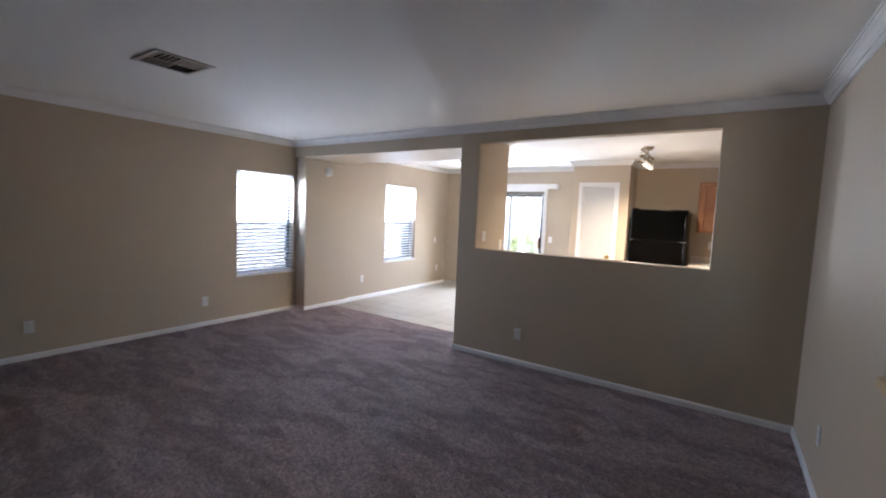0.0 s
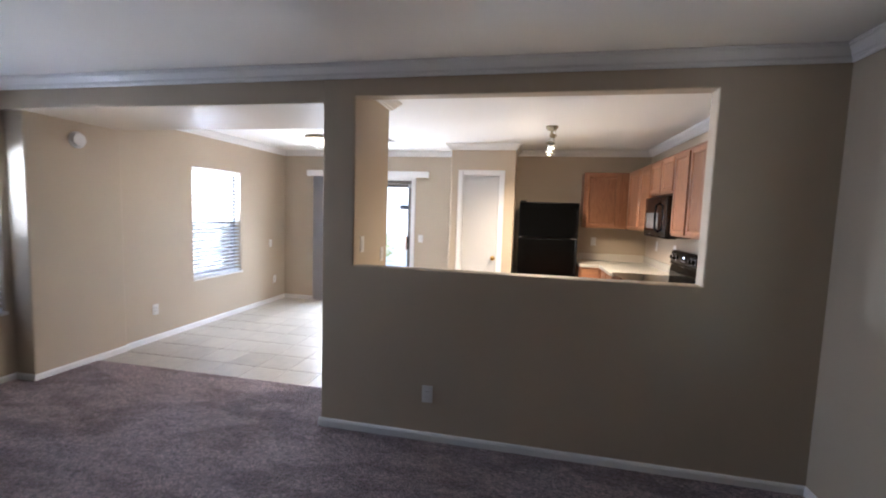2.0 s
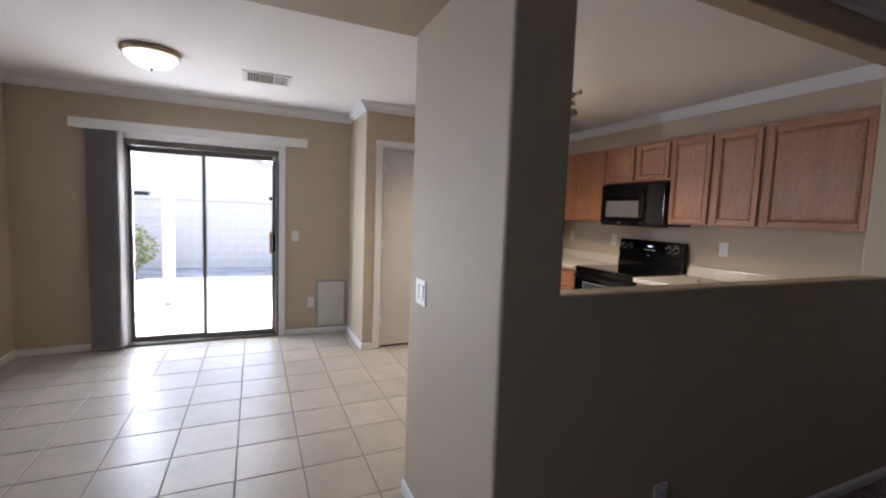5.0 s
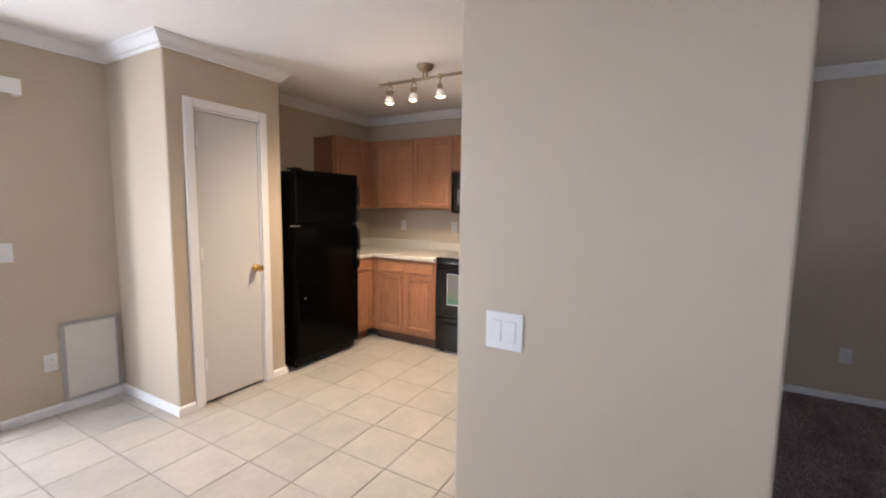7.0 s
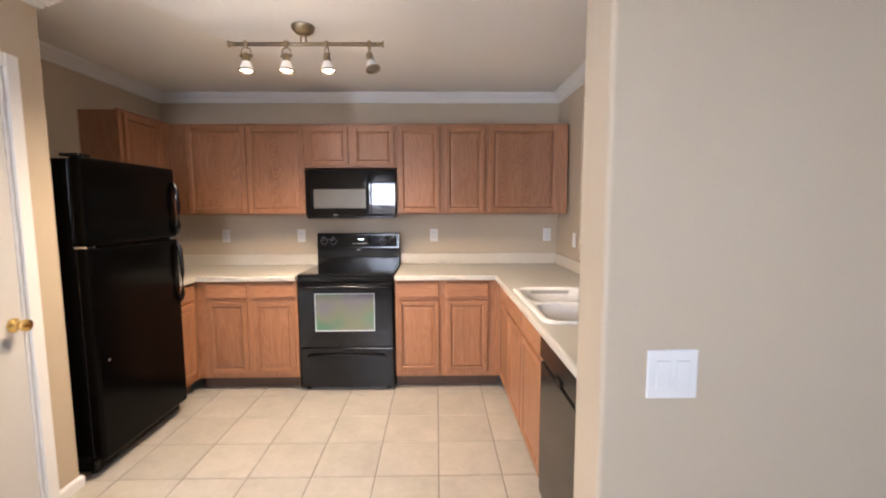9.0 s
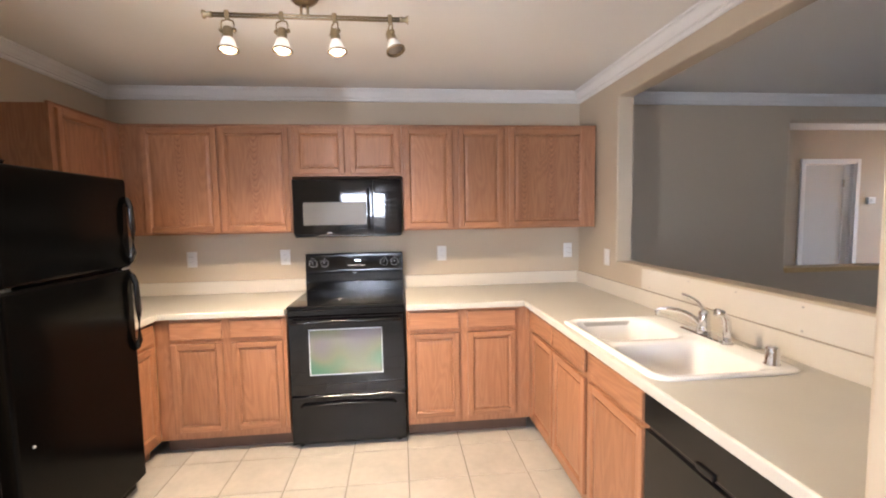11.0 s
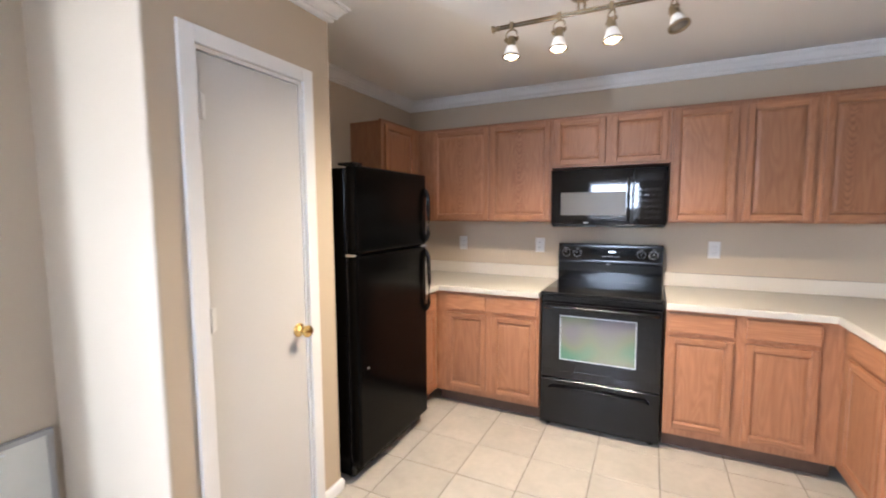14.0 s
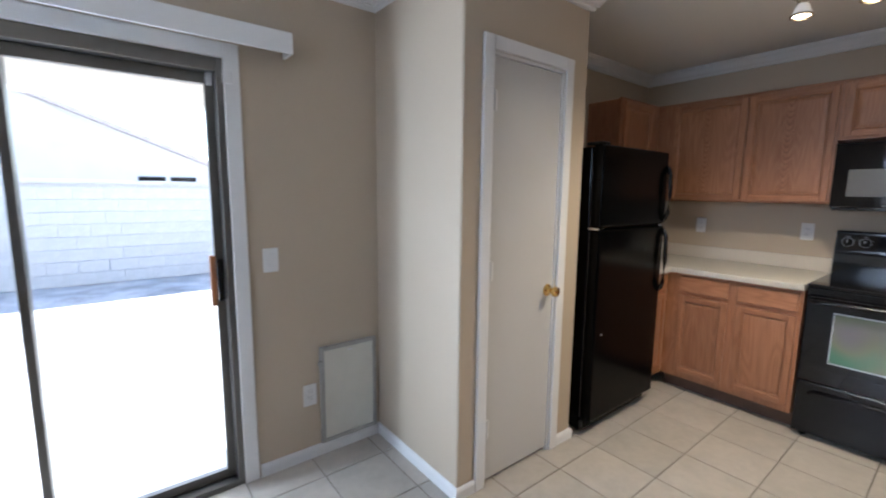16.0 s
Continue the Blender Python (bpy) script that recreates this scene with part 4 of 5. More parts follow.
track = empty("track_light", "antique bronze track light with four spots, three lit", "track light")
tx, tz = 1.50, 2.345
part("canopy", lathe((tx, 1.975, H), (0, 0, -1), [(0.064, 0.0), (0.064, 0.006), (0.058, 0.022), (0.042, 0.038), (0.020, 0.047), (0.0, 0.048)]), BRONZE, track, smooth=True)
part("stem", boxes([(tx - 0.005, 1.956, tz + 0.004, tx + 0.005, 1.966, H - 0.035), (tx - 0.005, 1.984, tz + 0.004, tx + 0.005, 1.994, H - 0.035)], 0.002), BRONZE, track)
bm = bmesh.new()
add_cyl(bm, (tx, 1.560, tz + 0.006), (tx, 2.362, tz + 0.006), 0.005, seg=12)
add_cyl(bm, (tx, 1.560, tz - 0.006), (tx, 2.362, tz - 0.006), 0.005, seg=12)
part("rail", bm, BRONZE, track, smooth=True)
for y, s in ((1.560, -1), (2.362, 1)):
    part("end_cap", lathe((tx, y, tz), (0, s, 0), [(0.012, -0.006), (0.013, 0.006), (0.009, 0.012), (0.012, 0.020), (0.018, 0.028), (0.018, 0.032), (0.0, 0.034)], 18), BRONZE, track, smooth=True)
HEADS = ((2.297, Vector((-0.06, 0.0, -1)), True, 0.0), (2.073, Vector((-0.08, 0.0, -1)), True, 0.25), (1.849, Vector((-0.05, -0.10, -1)), True, 0.9), (1.609, Vector((-0.25, -0.28, -1)), False, 1.2))
for y, way, lit, turn in HEADS:
    way.normalize()
    piv = Vector((tx, y, tz - 0.062))
    hd = part("clamp", boxes([(tx - 0.010, y - 0.009, tz - 0.018, tx + 0.010, y + 0.009, tz + 0.018)], 0.003), BRONZE, track)
    bm = bmesh.new()
    ux, uy = math.sin(turn), math.cos(turn)
    for s in (-1, 1):
        pts = [(tx, y, tz - 0.018)] + [(tx + ux * s * 0.022, y + uy * s * 0.022, tz - 0.024), (tx + ux * s * 0.026, y + uy * s * 0.026, tz - 0.036), (tx + ux * s * 0.026, y + uy * s * 0.026, tz - 0.075)]
        add_tube(bm, pts, 0.0035, 8)
        add_cyl(bm, Vector((tx + ux * s * 0.020, y + uy * s * 0.020, tz - 0.062)), Vector((tx + ux * s * 0.034, y + uy * s * 0.034, tz - 0.062)), 0.0085, seg=10)
    part("yoke", bm, BRONZE, track, smooth=True)
    part("socket", lathe(piv - way * 0.014, way, [(0.010, 0.0), (0.018, 0.004), (0.020, 0.014), (0.019, 0.024), (0.021, 0.028), (0.021, 0.044), (0.024, 0.048), (0.0, 0.050)], 20), BRONZE, track, smooth=True)
    shade = part("shade", lathe(piv + way * 0.034, way, [(0.022, 0.0), (0.026, 0.010), (0.033, 0.030), (0.040, 0.046), (0.0395, 0.046), (0.034, 0.038), (0.0, 0.037)], 26), SHADEGLOW if lit else LAMPGLASS, track, "white glass shade", True)
    part("ring", lathe(piv + way * 0.078, way, [(0.0405, 0.0), (0.0425, 0.002), (0.0425, 0.009), (0.036, 0.010), (0.036, 0.001)], 26), BRONZE, shade, "bronze ring", True)
    part("bulb", lathe(piv + way * 0.074, way, [(0.034, 0.0), (0.033, 0.005), (0.022, 0.009), (0.0, 0.010)], 22), BULB if lit else BULBOFF, shade, "lit bulb face" if lit else "dark unlit bulb face", True)
    if lit:
        eye = piv + way * 0.10
        spot_light("spot", eye, eye + way, 8.8, WARM, 156)
        point_light("bulb_glow", eye + way * 0.03, 0.15, WARM)


# ---- kitchen cabinets ----
def frame_of(face):
    """Maps (along, up, out) of a cabinet front to the room: fronts that look to -x, -y or +y."""
    if face == "-x":
        return lambda p, u, z, w: (p - w, u, z)
    if face == "-y":
        return lambda p, u, z, w: (u, p - w, z)
    return lambda p, u, z, w: (u, p + w, z)


def local_box(f, p, u0, u1, z0, z1, w0, w1, bevel=0.0):
    a, b = f(p, u0, z0, w0), f(p, u1, z1, w1)
    return (min(a[0], b[0]), min(a[1], b[1]), min(a[2], b[2]), max(a[0], b[0]), max(a[1], b[1]), max(a[2], b[2]))


def slab(f, p, u0, u1, z0, z1, w0, w1, bevel=0.0):
    return box(*local_box(f, p, u0, u1, z0, z1, w0, w1), bevel)


def panel_door(cab, f, p, u0, u1, z0, z1, rail_mat, field_mat):
    """A framed cabinet door with a raised centre field: two stiles, two rails, a moulded field."""
    t = 0.019
    sw = 0.038
    door = part("door", slab(f, p, u0, u1, z0, z1, 0.0, 0.004), OAK_Z, cab)
    for a, b in ((u0, u0 + sw), (u1 - sw, u1)):
        part("stile", slab(f, p, a, b, z0, z1, 0.003, t, 0.0045), OAK_Z, door)
    for a, b in ((z0, z0 + sw), (z1 - sw, z1)):
        part("rail", slab(f, p, u0 + sw, u1 - sw, a, b, 0.003, t - 0.0006, 0.0045), rail_mat, door)
    # field: sloped border up to a flat middle
    bm = bmesh.new()
    ins = [(0.0, 0.0145), (0.005, 0.011), (0.007, 0.0048), (0.0105, 0.0048), (0.013, 0.0095), (0.030, 0.0125)]
    rings = []
    for d, w in ins:
        rings.append([bm.verts.new(f(p, u, z, w)) for u, z in ((u0 + sw + d, z0 + sw + d), (u1 - sw - d, z0 + sw + d), (u1 - sw - d, z1 - sw - d), (u0 + sw + d, z1 - sw - d))])
    for a, b in zip(rings, rings[1:]):
        for i in range(4):
            bm.faces.new((a[i], a[(i + 1) % 4], b[(i + 1) % 4], b[i]))
    bm.faces.new(rings[-1])
    part("field", bm, field_mat, door)
    return door


def cabinet(name, label, face, p, u0, u1, z0, z1, depth, doors, drawers=(), group="", toe=True, grain=None, field=None):
    """A cabinet box with a face frame; doors and drawers are (u, u, z, z)."""
    f = frame_of(face)
    grain = grain or (OAK_Y if face == "-x" else OAK_X)
    cab = empty(name, label, "cabinet", group)
    zb = 0.105 if toe else z0
    if toe:
        part("body", boxes([local_box(f, p, *r) for r in ((u0, u0 + 0.016, zb, z1, -depth, -0.019), (u1 - 0.016, u1, zb, z1, -depth, -0.019), (u0 + 0.016, u1 - 0.016, zb, zb + 0.016, -depth, -0.019), (u0 + 0.016, u1 - 0.016, zb + 0.016, z1, -depth, -depth + 0.010))]), OAK_Z, cab)
    else:
        part("body", slab(f, p, u0, u1, zb, z1, -depth, -0.019), OAK_Z, cab)
    us = sorted({u0, u1, *[v for d in (*doors, *drawers) for v in (d[0] + 0.012, d[1] - 0.012)]})
    zs = sorted({zb, z1, *[v for d in (*doors, *drawers) for v in (d[2] + 0.012, d[3] - 0.012)]})
    bm = cells(us, zs, lambda u, z: not any(d[0] + 0.012 < u < d[1] - 0.012 and d[2] + 0.012 < z < d[3] - 0.012 for d in (*doors, *drawers)), -0.019, 0.0, lambda u, z, w: f(p, u, z, w))
    part("face_frame", bm, OAK_Z, cab)
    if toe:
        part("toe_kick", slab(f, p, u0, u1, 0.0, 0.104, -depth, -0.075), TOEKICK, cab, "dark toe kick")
    for d in doors:
        panel_door(cab, f, p + (0.0005 if face == "+y" else -0.0005), *d, grain, field or OAK_Z)
    for d in drawers:
        part("drawer_front", slab(f, p + (0.0005 if face == "+y" else -0.0005), *d, 0.0, 0.019, 0.006), grain, cab)
    return cab


UX = 2.585            # face of the wall cabinets
UZ0, UZ1 = 1.378, 2.108
D = EAST - UX - 0.001
cabinet("wall_cabinet", "oak wall cabinet with two framed doors in the corner", "-x", UX, 2.318, 3.41, UZ0, UZ1, D, [(2.800, 3.275, 1.392, 2.092), (2.330, 2.786, 1.392, 2.092)], toe=False, group="oak wall cabinets", field=OAK_ARCH_WIDE)
cabinet("wall_cabinet", "short oak wall cabinet above the microwave", "-x", UX, 1.563, 2.316, 1.765, UZ1, D, [(1.958, 2.296, 1.780, 2.092), (1.580, 1.920, 1.780, 2.092)], toe=False, group="oak wall cabinets")
cabinet("wall_cabinet", "oak wall cabinet with two narrow framed doors", "-x", UX, 0.812, 1.561, UZ0, UZ1, D, [(1.203, 1.546, 1.392, 2.092), (0.834, 1.160, 1.392, 2.092)], toe=False, group="oak wall cabinets")
cabinet("wall_cabinet", "oak wall cabinet with one broad cathedral-grained door", "-x", UX, 0.140, 0.810, UZ0, UZ1, D, [(0.222, 0.792, 1.392, 2.092)], toe=False, group="oak wall cabinets", field=OAK_ARCH)
cabinet("wall_cabinet", "reddish oak corner wall cabinet beside the refrigerator", "-y", 3.41, 2.02, UX - 0.001, UZ0, UZ1, KIT_N - 3.41 - 0.001, [(2.055, 2.470, 1.392, 2.092)], toe=False, group="oak wall cabinets")
# thin moulding along the tops
structure("trim_cabinet_top", boxes([(UX - 0.006, 0.138, UZ1, UX + 0.02, 3.41, UZ1 + 0.010), (2.016, 3.406, UZ1, UX - 0.006, 3.425, UZ1 + 0.010)], 0.002), OAK_Y, "thin oak top moulding of the wall cabinets", "moulding")

BX = 2.262            # face of the base cabinets on the range wall
BD = EAST - BX - 0.001
ZT = 0.877
cabinet("base_cabinet", "oak base cabinet with two drawers and two doors", "-x", BX, 2.318, 3.098, 0.0, ZT, BD, [(2.700, 3.008, 0.150, 0.716), (2.338, 2.652, 0.150, 0.716)], [(2.700, 3.008, 0.742, 0.858), (2.338, 2.652, 0.742, 0.858)], group="oak base cabinets")
cabinet("base_cabinet", "oak base cabinet with drawers and doors beside the range", "-x", BX, 0.742, 1.560, 0.0, ZT, BD, [(1.218, 1.545, 0.150, 0.716), (0.838, 1.163, 0.150, 0.716)], [(1.218, 1.545, 0.742, 0.858), (0.838, 1.163, 0.742, 0.858)], group="oak base cabinets")
cabinet("base_cabinet", "reddish oak base cabinet beside the refrigerator", "-y", 3.10, 1.975, BX - 0.001, 0.0, ZT, KIT_N - 3.10 - 0.001, [(2.005, 2.225, 0.150, 0.716)], [(2.005, 2.225, 0.742, 0.858)], group="oak base cabinets")
BY = 0.742            # face of the sink run
cabinet("base_cabinet", "oak sink base cabinet with two doors and false drawer fronts", "+y", BY, 1.352, BX - 0.001, 0.0, ZT, BY - 0.121, [(1.800, 2.170, 0.150, 0.716), (1.378, 1.782, 0.150, 0.716)], [(1.800, 2.170, 0.742, 0.858), (1.378, 1.782, 0.742, 0.858)], group="oak base cabinets")
cabinet("base_cabinet", "oak base cabinet with one door beside the dishwasher", "+y", BY, 0.885, 1.350, 0.0, ZT, BY - 0.121, [(0.903, 1.338, 0.150, 0.716)], [(0.903, 1.338, 0.742, 0.858)], group="oak base cabinets")
cabinet("base_cabinet", "narrow oak filler beside the wing wall", "+y", BY, WING1 + 0.001, 0.272, 0.0, ZT, BY - 0.121, [], group="oak base cabinets")

# ---- worktops ----
CZ0, CZ1 = 0.878, 0.916
CF = 2.222            # front edge on the range wall
SINK = (0.828, 1.648, 0.212, 0.757)


def worktop(us, vs, keep, label):
    top = empty("worktop", label, "worktop", "laminate worktops")
    bm = cells(us, vs, keep, CZ0, CZ1, lambda u, v, w: (u, v, w))
    bmesh.ops.dissolve_limit(bm, angle_limit=0.01, verts=bm.verts[:], edges=bm.edges[:])
    round_edges(bm, lambda c, d: abs(d.z) < 0.1 and c.z > CZ1 - 0.005, 0.008, 3)
    part("surface", bm, LAMINATE, top)
    return top


t1 = worktop([1.968, CF, EAST - 0.001], [2.316, 3.062, KIT_N - 0.001], lambda u, v: u > CF or v > 3.062, "cream laminate corner worktop with a low backsplash")
part("backsplash", boxes([(EAST - 0.020, 2.316, CZ1, EAST - 0.001, KIT_N - 0.021, 1.012), (1.968, KIT_N - 0.020, CZ1, EAST - 0.001, KIT_N - 0.001, 1.012)], 0.004), SPLASH, t1)
hx0, hx1, hy0, hy1 = SINK[0] + 0.03, SINK[1] - 0.03, SINK[2] + 0.03, SINK[3] - 0.03
t2 = worktop([WING1 + 0.002, hx0, hx1, CF, EAST - 0.001], [0.121, hy0, hy1, 0.787, 1.562],
             lambda u, v: (v < 0.787 or u > CF) and not (hx0 < u < hx1 and hy0 < v < hy1), "cream laminate worktop round the sink with a low backsplash")
part("backsplash", boxes([(EAST - 0.020, 0.141, CZ1, EAST - 0.001, 1.562, 1.012), (WING1 + 0.002, 0.121, CZ1, EAST - 0.001, 0.140, 1.012), (WING1 + 0.002, 0.141, CZ1, WING1 + 0.021, 0.787, 1.012)], 0.004), SPLASH, t2)
panel = empty("splash_panel", "glossy cream splash panel screwed to the wall", "splash panel")
part("sheet", box(0.50, 0.1205, 1.014, 1.98, 0.1245, 1.138, 0.001), SPLASH, panel)
for x, z in ((0.60, 1.12), (0.60, 1.03), (0.935, 1.12), (0.935, 1.03), (1.25, 1.12), (1.56, 1.12), (1.56, 1.03), (1.90, 1.12), (1.90, 1.03)):
    part("screw", lathe((x, 0.1245, z), (0, 1, 0), [(0.005, 0), (0.004, 0.002), (0.0, 0.0025)], 8), PETFRAME, panel)

# ---- sink and taps ----
sink = empty("kitchen_sink", "white enamelled double-bowl drop-in sink", "sink")


def rounded_rect(cx, cy, hx, hy, r, n=6):
    pts = []
    for sx, sy, a0 in ((1, 1, 0), (-1, 1, 90), (-1, -1, 180), (1, -1, 270)):
        for i in range(n + 1):
            a = radians(a0 + 90 * i / n)
            pts.append((cx + sx * (hx - r) + r * math.cos(a), cy + sy * (hy - r) + r * math.sin(a)))
    return pts


scx, scy = (SINK[0] + SINK[1]) / 2, (SINK[2] + SINK[3]) / 2
shx, shy = (SINK[1] - SINK[0]) / 2, (SINK[3] - SINK[2]) / 2
ZR = CZ1 + 0.012
BOWLS = ((scx - 0.205, scy + 0.034, 0.190, 0.212), (scx + 0.205, scy + 0.045, 0.190, 0.200))
# rim: outer lip, top deck with two bowl holes, made by a triangulated fill
bm = bmesh.new()
lip = []
for grow, z in ((0.004, CZ1 + 0.0005), (0.006, CZ1 + 0.006), (0.0, ZR), (-0.012, ZR + 0.002)):
    lip.append([bm.verts.new((x, y, z)) for x, y in rounded_rect(scx, scy, shx + grow, shy + grow, 0.06)])
for a, b in zip(lip, lip[1:]):
    for i in range(len(a)):
        bm.faces.new((a[i], a[(i + 1) % len(a)], b[(i + 1) % len(a)], b[i]))
deck_edges = [bm.edges.get((lip[-1][i], lip[-1][(i + 1) % len(lip[-1])])) for i in range(len(lip[-1]))]
for cx, cy, hx, hy in BOWLS:
    ring = [bm.verts.new((x, y, ZR - 0.002)) for x, y in rounded_rect(cx, cy, hx, hy, 0.075)]
    deck_edges += [bm.edges.new((ring[i], ring[(i + 1) % len(ring)])) for i in range(len(ring))]
    prev = ring
    for inset, z, r in ((0.012, ZR - 0.012, 0.075), (0.018, ZR - 0.06, 0.075), (0.026, ZR - 0.150, 0.07), (0.050, ZR - 0.182, 0.06), (0.110, ZR - 0.190, 0.03)):
        nxt = [bm.verts.new((x, y, z)) for x, y in rounded_rect(cx, cy, hx - inset, hy - inset, r)]
        for i in range(len(nxt)):
            bm.faces.new((prev[i], prev[(i + 1) % len(nxt)], nxt[(i + 1) % len(nxt)], nxt[i]))
        prev = nxt
    bm.faces.new(prev)
bmesh.ops.triangle_fill(bm, edges=deck_edges, use_beauty=True, use_dissolve=False)
part("basin", bm, PORCELAIN, sink, smooth=True)
for cx, cy, hx, hy in BOWLS:
    part("drain", lathe((cx, cy, ZR - 0.189), (0, 0, 1), [(0.042, 0), (0.042, 0.003), (0.030, 0.001), (0.0, 0.0)], 20), CHROME, sink, "chrome drain", True)

faucet = empty("kitchen_faucet", "chrome single-lever kitchen faucet on a deck plate", "faucet")
fx, fy = 1.265, 0.258
part("deck_plate", box(fx - 0.125, fy - 0.028, ZR, fx + 0.125, fy + 0.028, ZR + 0.012, 0.006, 3), CHROME, faucet)
part("body", lathe((fx, fy, ZR + 0.010), (0, 0, 1), [(0.030, 0.0), (0.027, 0.02), (0.024, 0.05), (0.025, 0.075), (0.022, 0.092), (0.012, 0.104), (0.0, 0.106)]), CHROME, faucet, smooth=True)
part("spout", tube(arc((fx, fy + 0.01, ZR + 0.045), (fx + 0.035, fy + 0.06, ZR + 0.125), (fx + 0.080, fy + 0.160, ZR + 0.108)) + [Vector((fx + 0.083, fy + 0.168, ZR + 0.100)), Vector((fx + 0.084, fy + 0.170, ZR + 0.080))], 0.012, 14, 0.0095), CHROME, faucet, smooth=True)
part("lever", tube(arc((fx, fy, ZR + 0.105), (fx + 0.01, fy + 0.015, ZR + 0.16), (fx + 0.03, fy + 0.085, ZR + 0.185)), 0.009, 10, 0.006), CHROME, faucet, smooth=True)
sprayer = empty("side_sprayer", "chrome pull-out side sprayer beside the faucet", "sprayer")
gx, gy = 1.125, 0.262
part("holder", lathe((gx, gy, ZR), (0, 0, 1), [(0.026, 0), (0.024, 0.010), (0.016, 0.018), (0.0, 0.019)]), CHROME, sprayer, smooth=True)
part("spray_head", tube([(gx, gy, ZR + 0.015), (gx, gy, ZR + 0.07), (gx + 0.002, gy + 0.004, ZR + 0.105), (gx + 0.006, gy + 0.020, ZR + 0.128), (gx + 0.012, gy + 0.045, ZR + 0.136)], 0.015, 12, 0.017), CHROME, sprayer, smooth=True)
gap_cap = empty("air_gap", "chrome dishwasher air gap cap on the sink", "air gap")
part("cap", lathe((0.893, 0.280, ZR), (0, 0, 1), [(0.027, 0), (0.026, 0.004), (0.022, 0.006), (0.022, 0.056), (0.020, 0.062), (0.014, 0.065), (0.0, 0.066)]), CHROME, gap_cap, smooth=True)

# ---- dishwasher ----
dw = empty("dishwasher", "black dishwasher with a recessed handle under the worktop", "dishwasher")
part("body", box(0.275, 0.122, 0.09, 0.882, BY - 0.002, 0.70), BLACK, dw)
part("door", box(0.277, BY - 0.001, 0.11, 0.880, BY + 0.022, 0.735, 0.004), WASHERFRONT, dw)
part("control_panel", box(0.277, BY - 0.001, 0.755, 0.880, BY + 0.026, 0.872, 0.006), WASHERFRONT, dw)
part("handle_recess", box(0.285, BY - 0.001, 0.736, 0.872, BY + 0.008, 0.754), VENTDARK, dw)
part("latch", box(0.545, BY + 0.020, 0.752, 0.615, BY + 0.034, 0.774, 0.004), BLACK, dw)
part("kick_plate", box(0.277, BY - 0.06, 0.0, 0.880, BY - 0.05, 0.105), BLACK, dw)

# ---- refrigerator ----
fr = empty("refrigerator", "black top-freezer refrigerator with textured doors", "refrigerator")
rx0, rx1, ry = 1.185, 1.935, 3.005
part("body", box(rx0 + 0.004, ry + 0.075, 0.025, rx1 - 0.004, KIT_N - 0.03, 1.685, 0.006), BLACKTEX, fr)
fd = part("freezer_door", box(rx0, ry, 1.240, rx1, ry + 0.070, 1.695, 0.014, 4), BLACKTEX, fr)
rd = part("fridge_door", box(rx0, ry, 0.090, rx1, ry + 0.070, 1.228, 0.014, 4), BLACKTEX, fr)
part("gasket", boxes([(rx0 + 0.012, ry + 0.068, 0.10, rx1 - 0.012, ry + 0.077, 1.685)]), VENTDARK, fr)
part("kick_grille", boxes([(rx0 + 0.01, ry + 0.055, 0.022, rx1 - 0.01, ry + 0.075, 0.085)] + [(rx0 + 0.03, ry + 0.050, 0.032 + i * 0.012, rx1 - 0.03, ry + 0.056, 0.037 + i * 0.012) for i in range(4)], 0.001), BLACK, fr)
for d, z0, z1 in ((fd, 1.262, 1.600), (rd, 0.80, 1.205)):
    xh = rx1 - 0.024
    lo, hi = (z0, z1)
    bm = tube([(xh, ry + 0.004, lo), (xh, ry - 0.014, lo + 0.015), (xh, ry - 0.026, lo + 0.05), (xh, ry - 0.031, (lo + hi) / 2), (xh, ry - 0.026, hi - 0.05), (xh, ry - 0.014, hi - 0.015), (xh, ry + 0.004, hi)], 0.014, 12)
    part("handle", bm, BLACK, d, "black bowed handle", True)
part("hinge_cover", box(rx0 + 0.01, ry + 0.02, 1.696, rx0 + 0.09, ry + 0.12, 1.712, 0.005), BLACK, fr)
part("centre_hinge", box(rx0 - 0.004, ry + 0.006, 1.229, rx0 + 0.05, ry + 0.070, 1.239), CHROME, fr, "steel centre hinge")
part("badge_strip", box(rx1 - 0.090, ry - 0.004, 1.2295, rx1 - 0.006, ry + 0.05, 1.2385), CHROME, fr, "bright hinge strip")
part("lock_button", lathe((rx0 + 0.075, ry, 0.62), (0, -1, 0), [(0.006, 0), (0.005, 0.003), (0.0, 0.0035)], 10), PETFRAME, fr)
for x in (rx0 + 0.05, rx1 - 0.05):
    part("foot", cyl((x, ry + 0.10, 0.0), (x, ry + 0.10, 0.03), 0.02, seg=12), BLACK, fr)

# ---- range ----
rg = empty("electric_range", "black electric range with a glass cooktop and oven window", "range")
gy0, gy1, gxf, gxb = 1.572, 2.305, 2.236, 2.895
part("body", box(gxf + 0.035, gy0, 0.05, gxb, gy1, 0.905, 0.003), BLACK, rg)
part("cooktop", box(gxf + 0.005, gy0 - 0.002, 0.905, gxb - 0.07, gy1 + 0.002, 0.926, 0.006, 3), BLACKGLASS, rg)
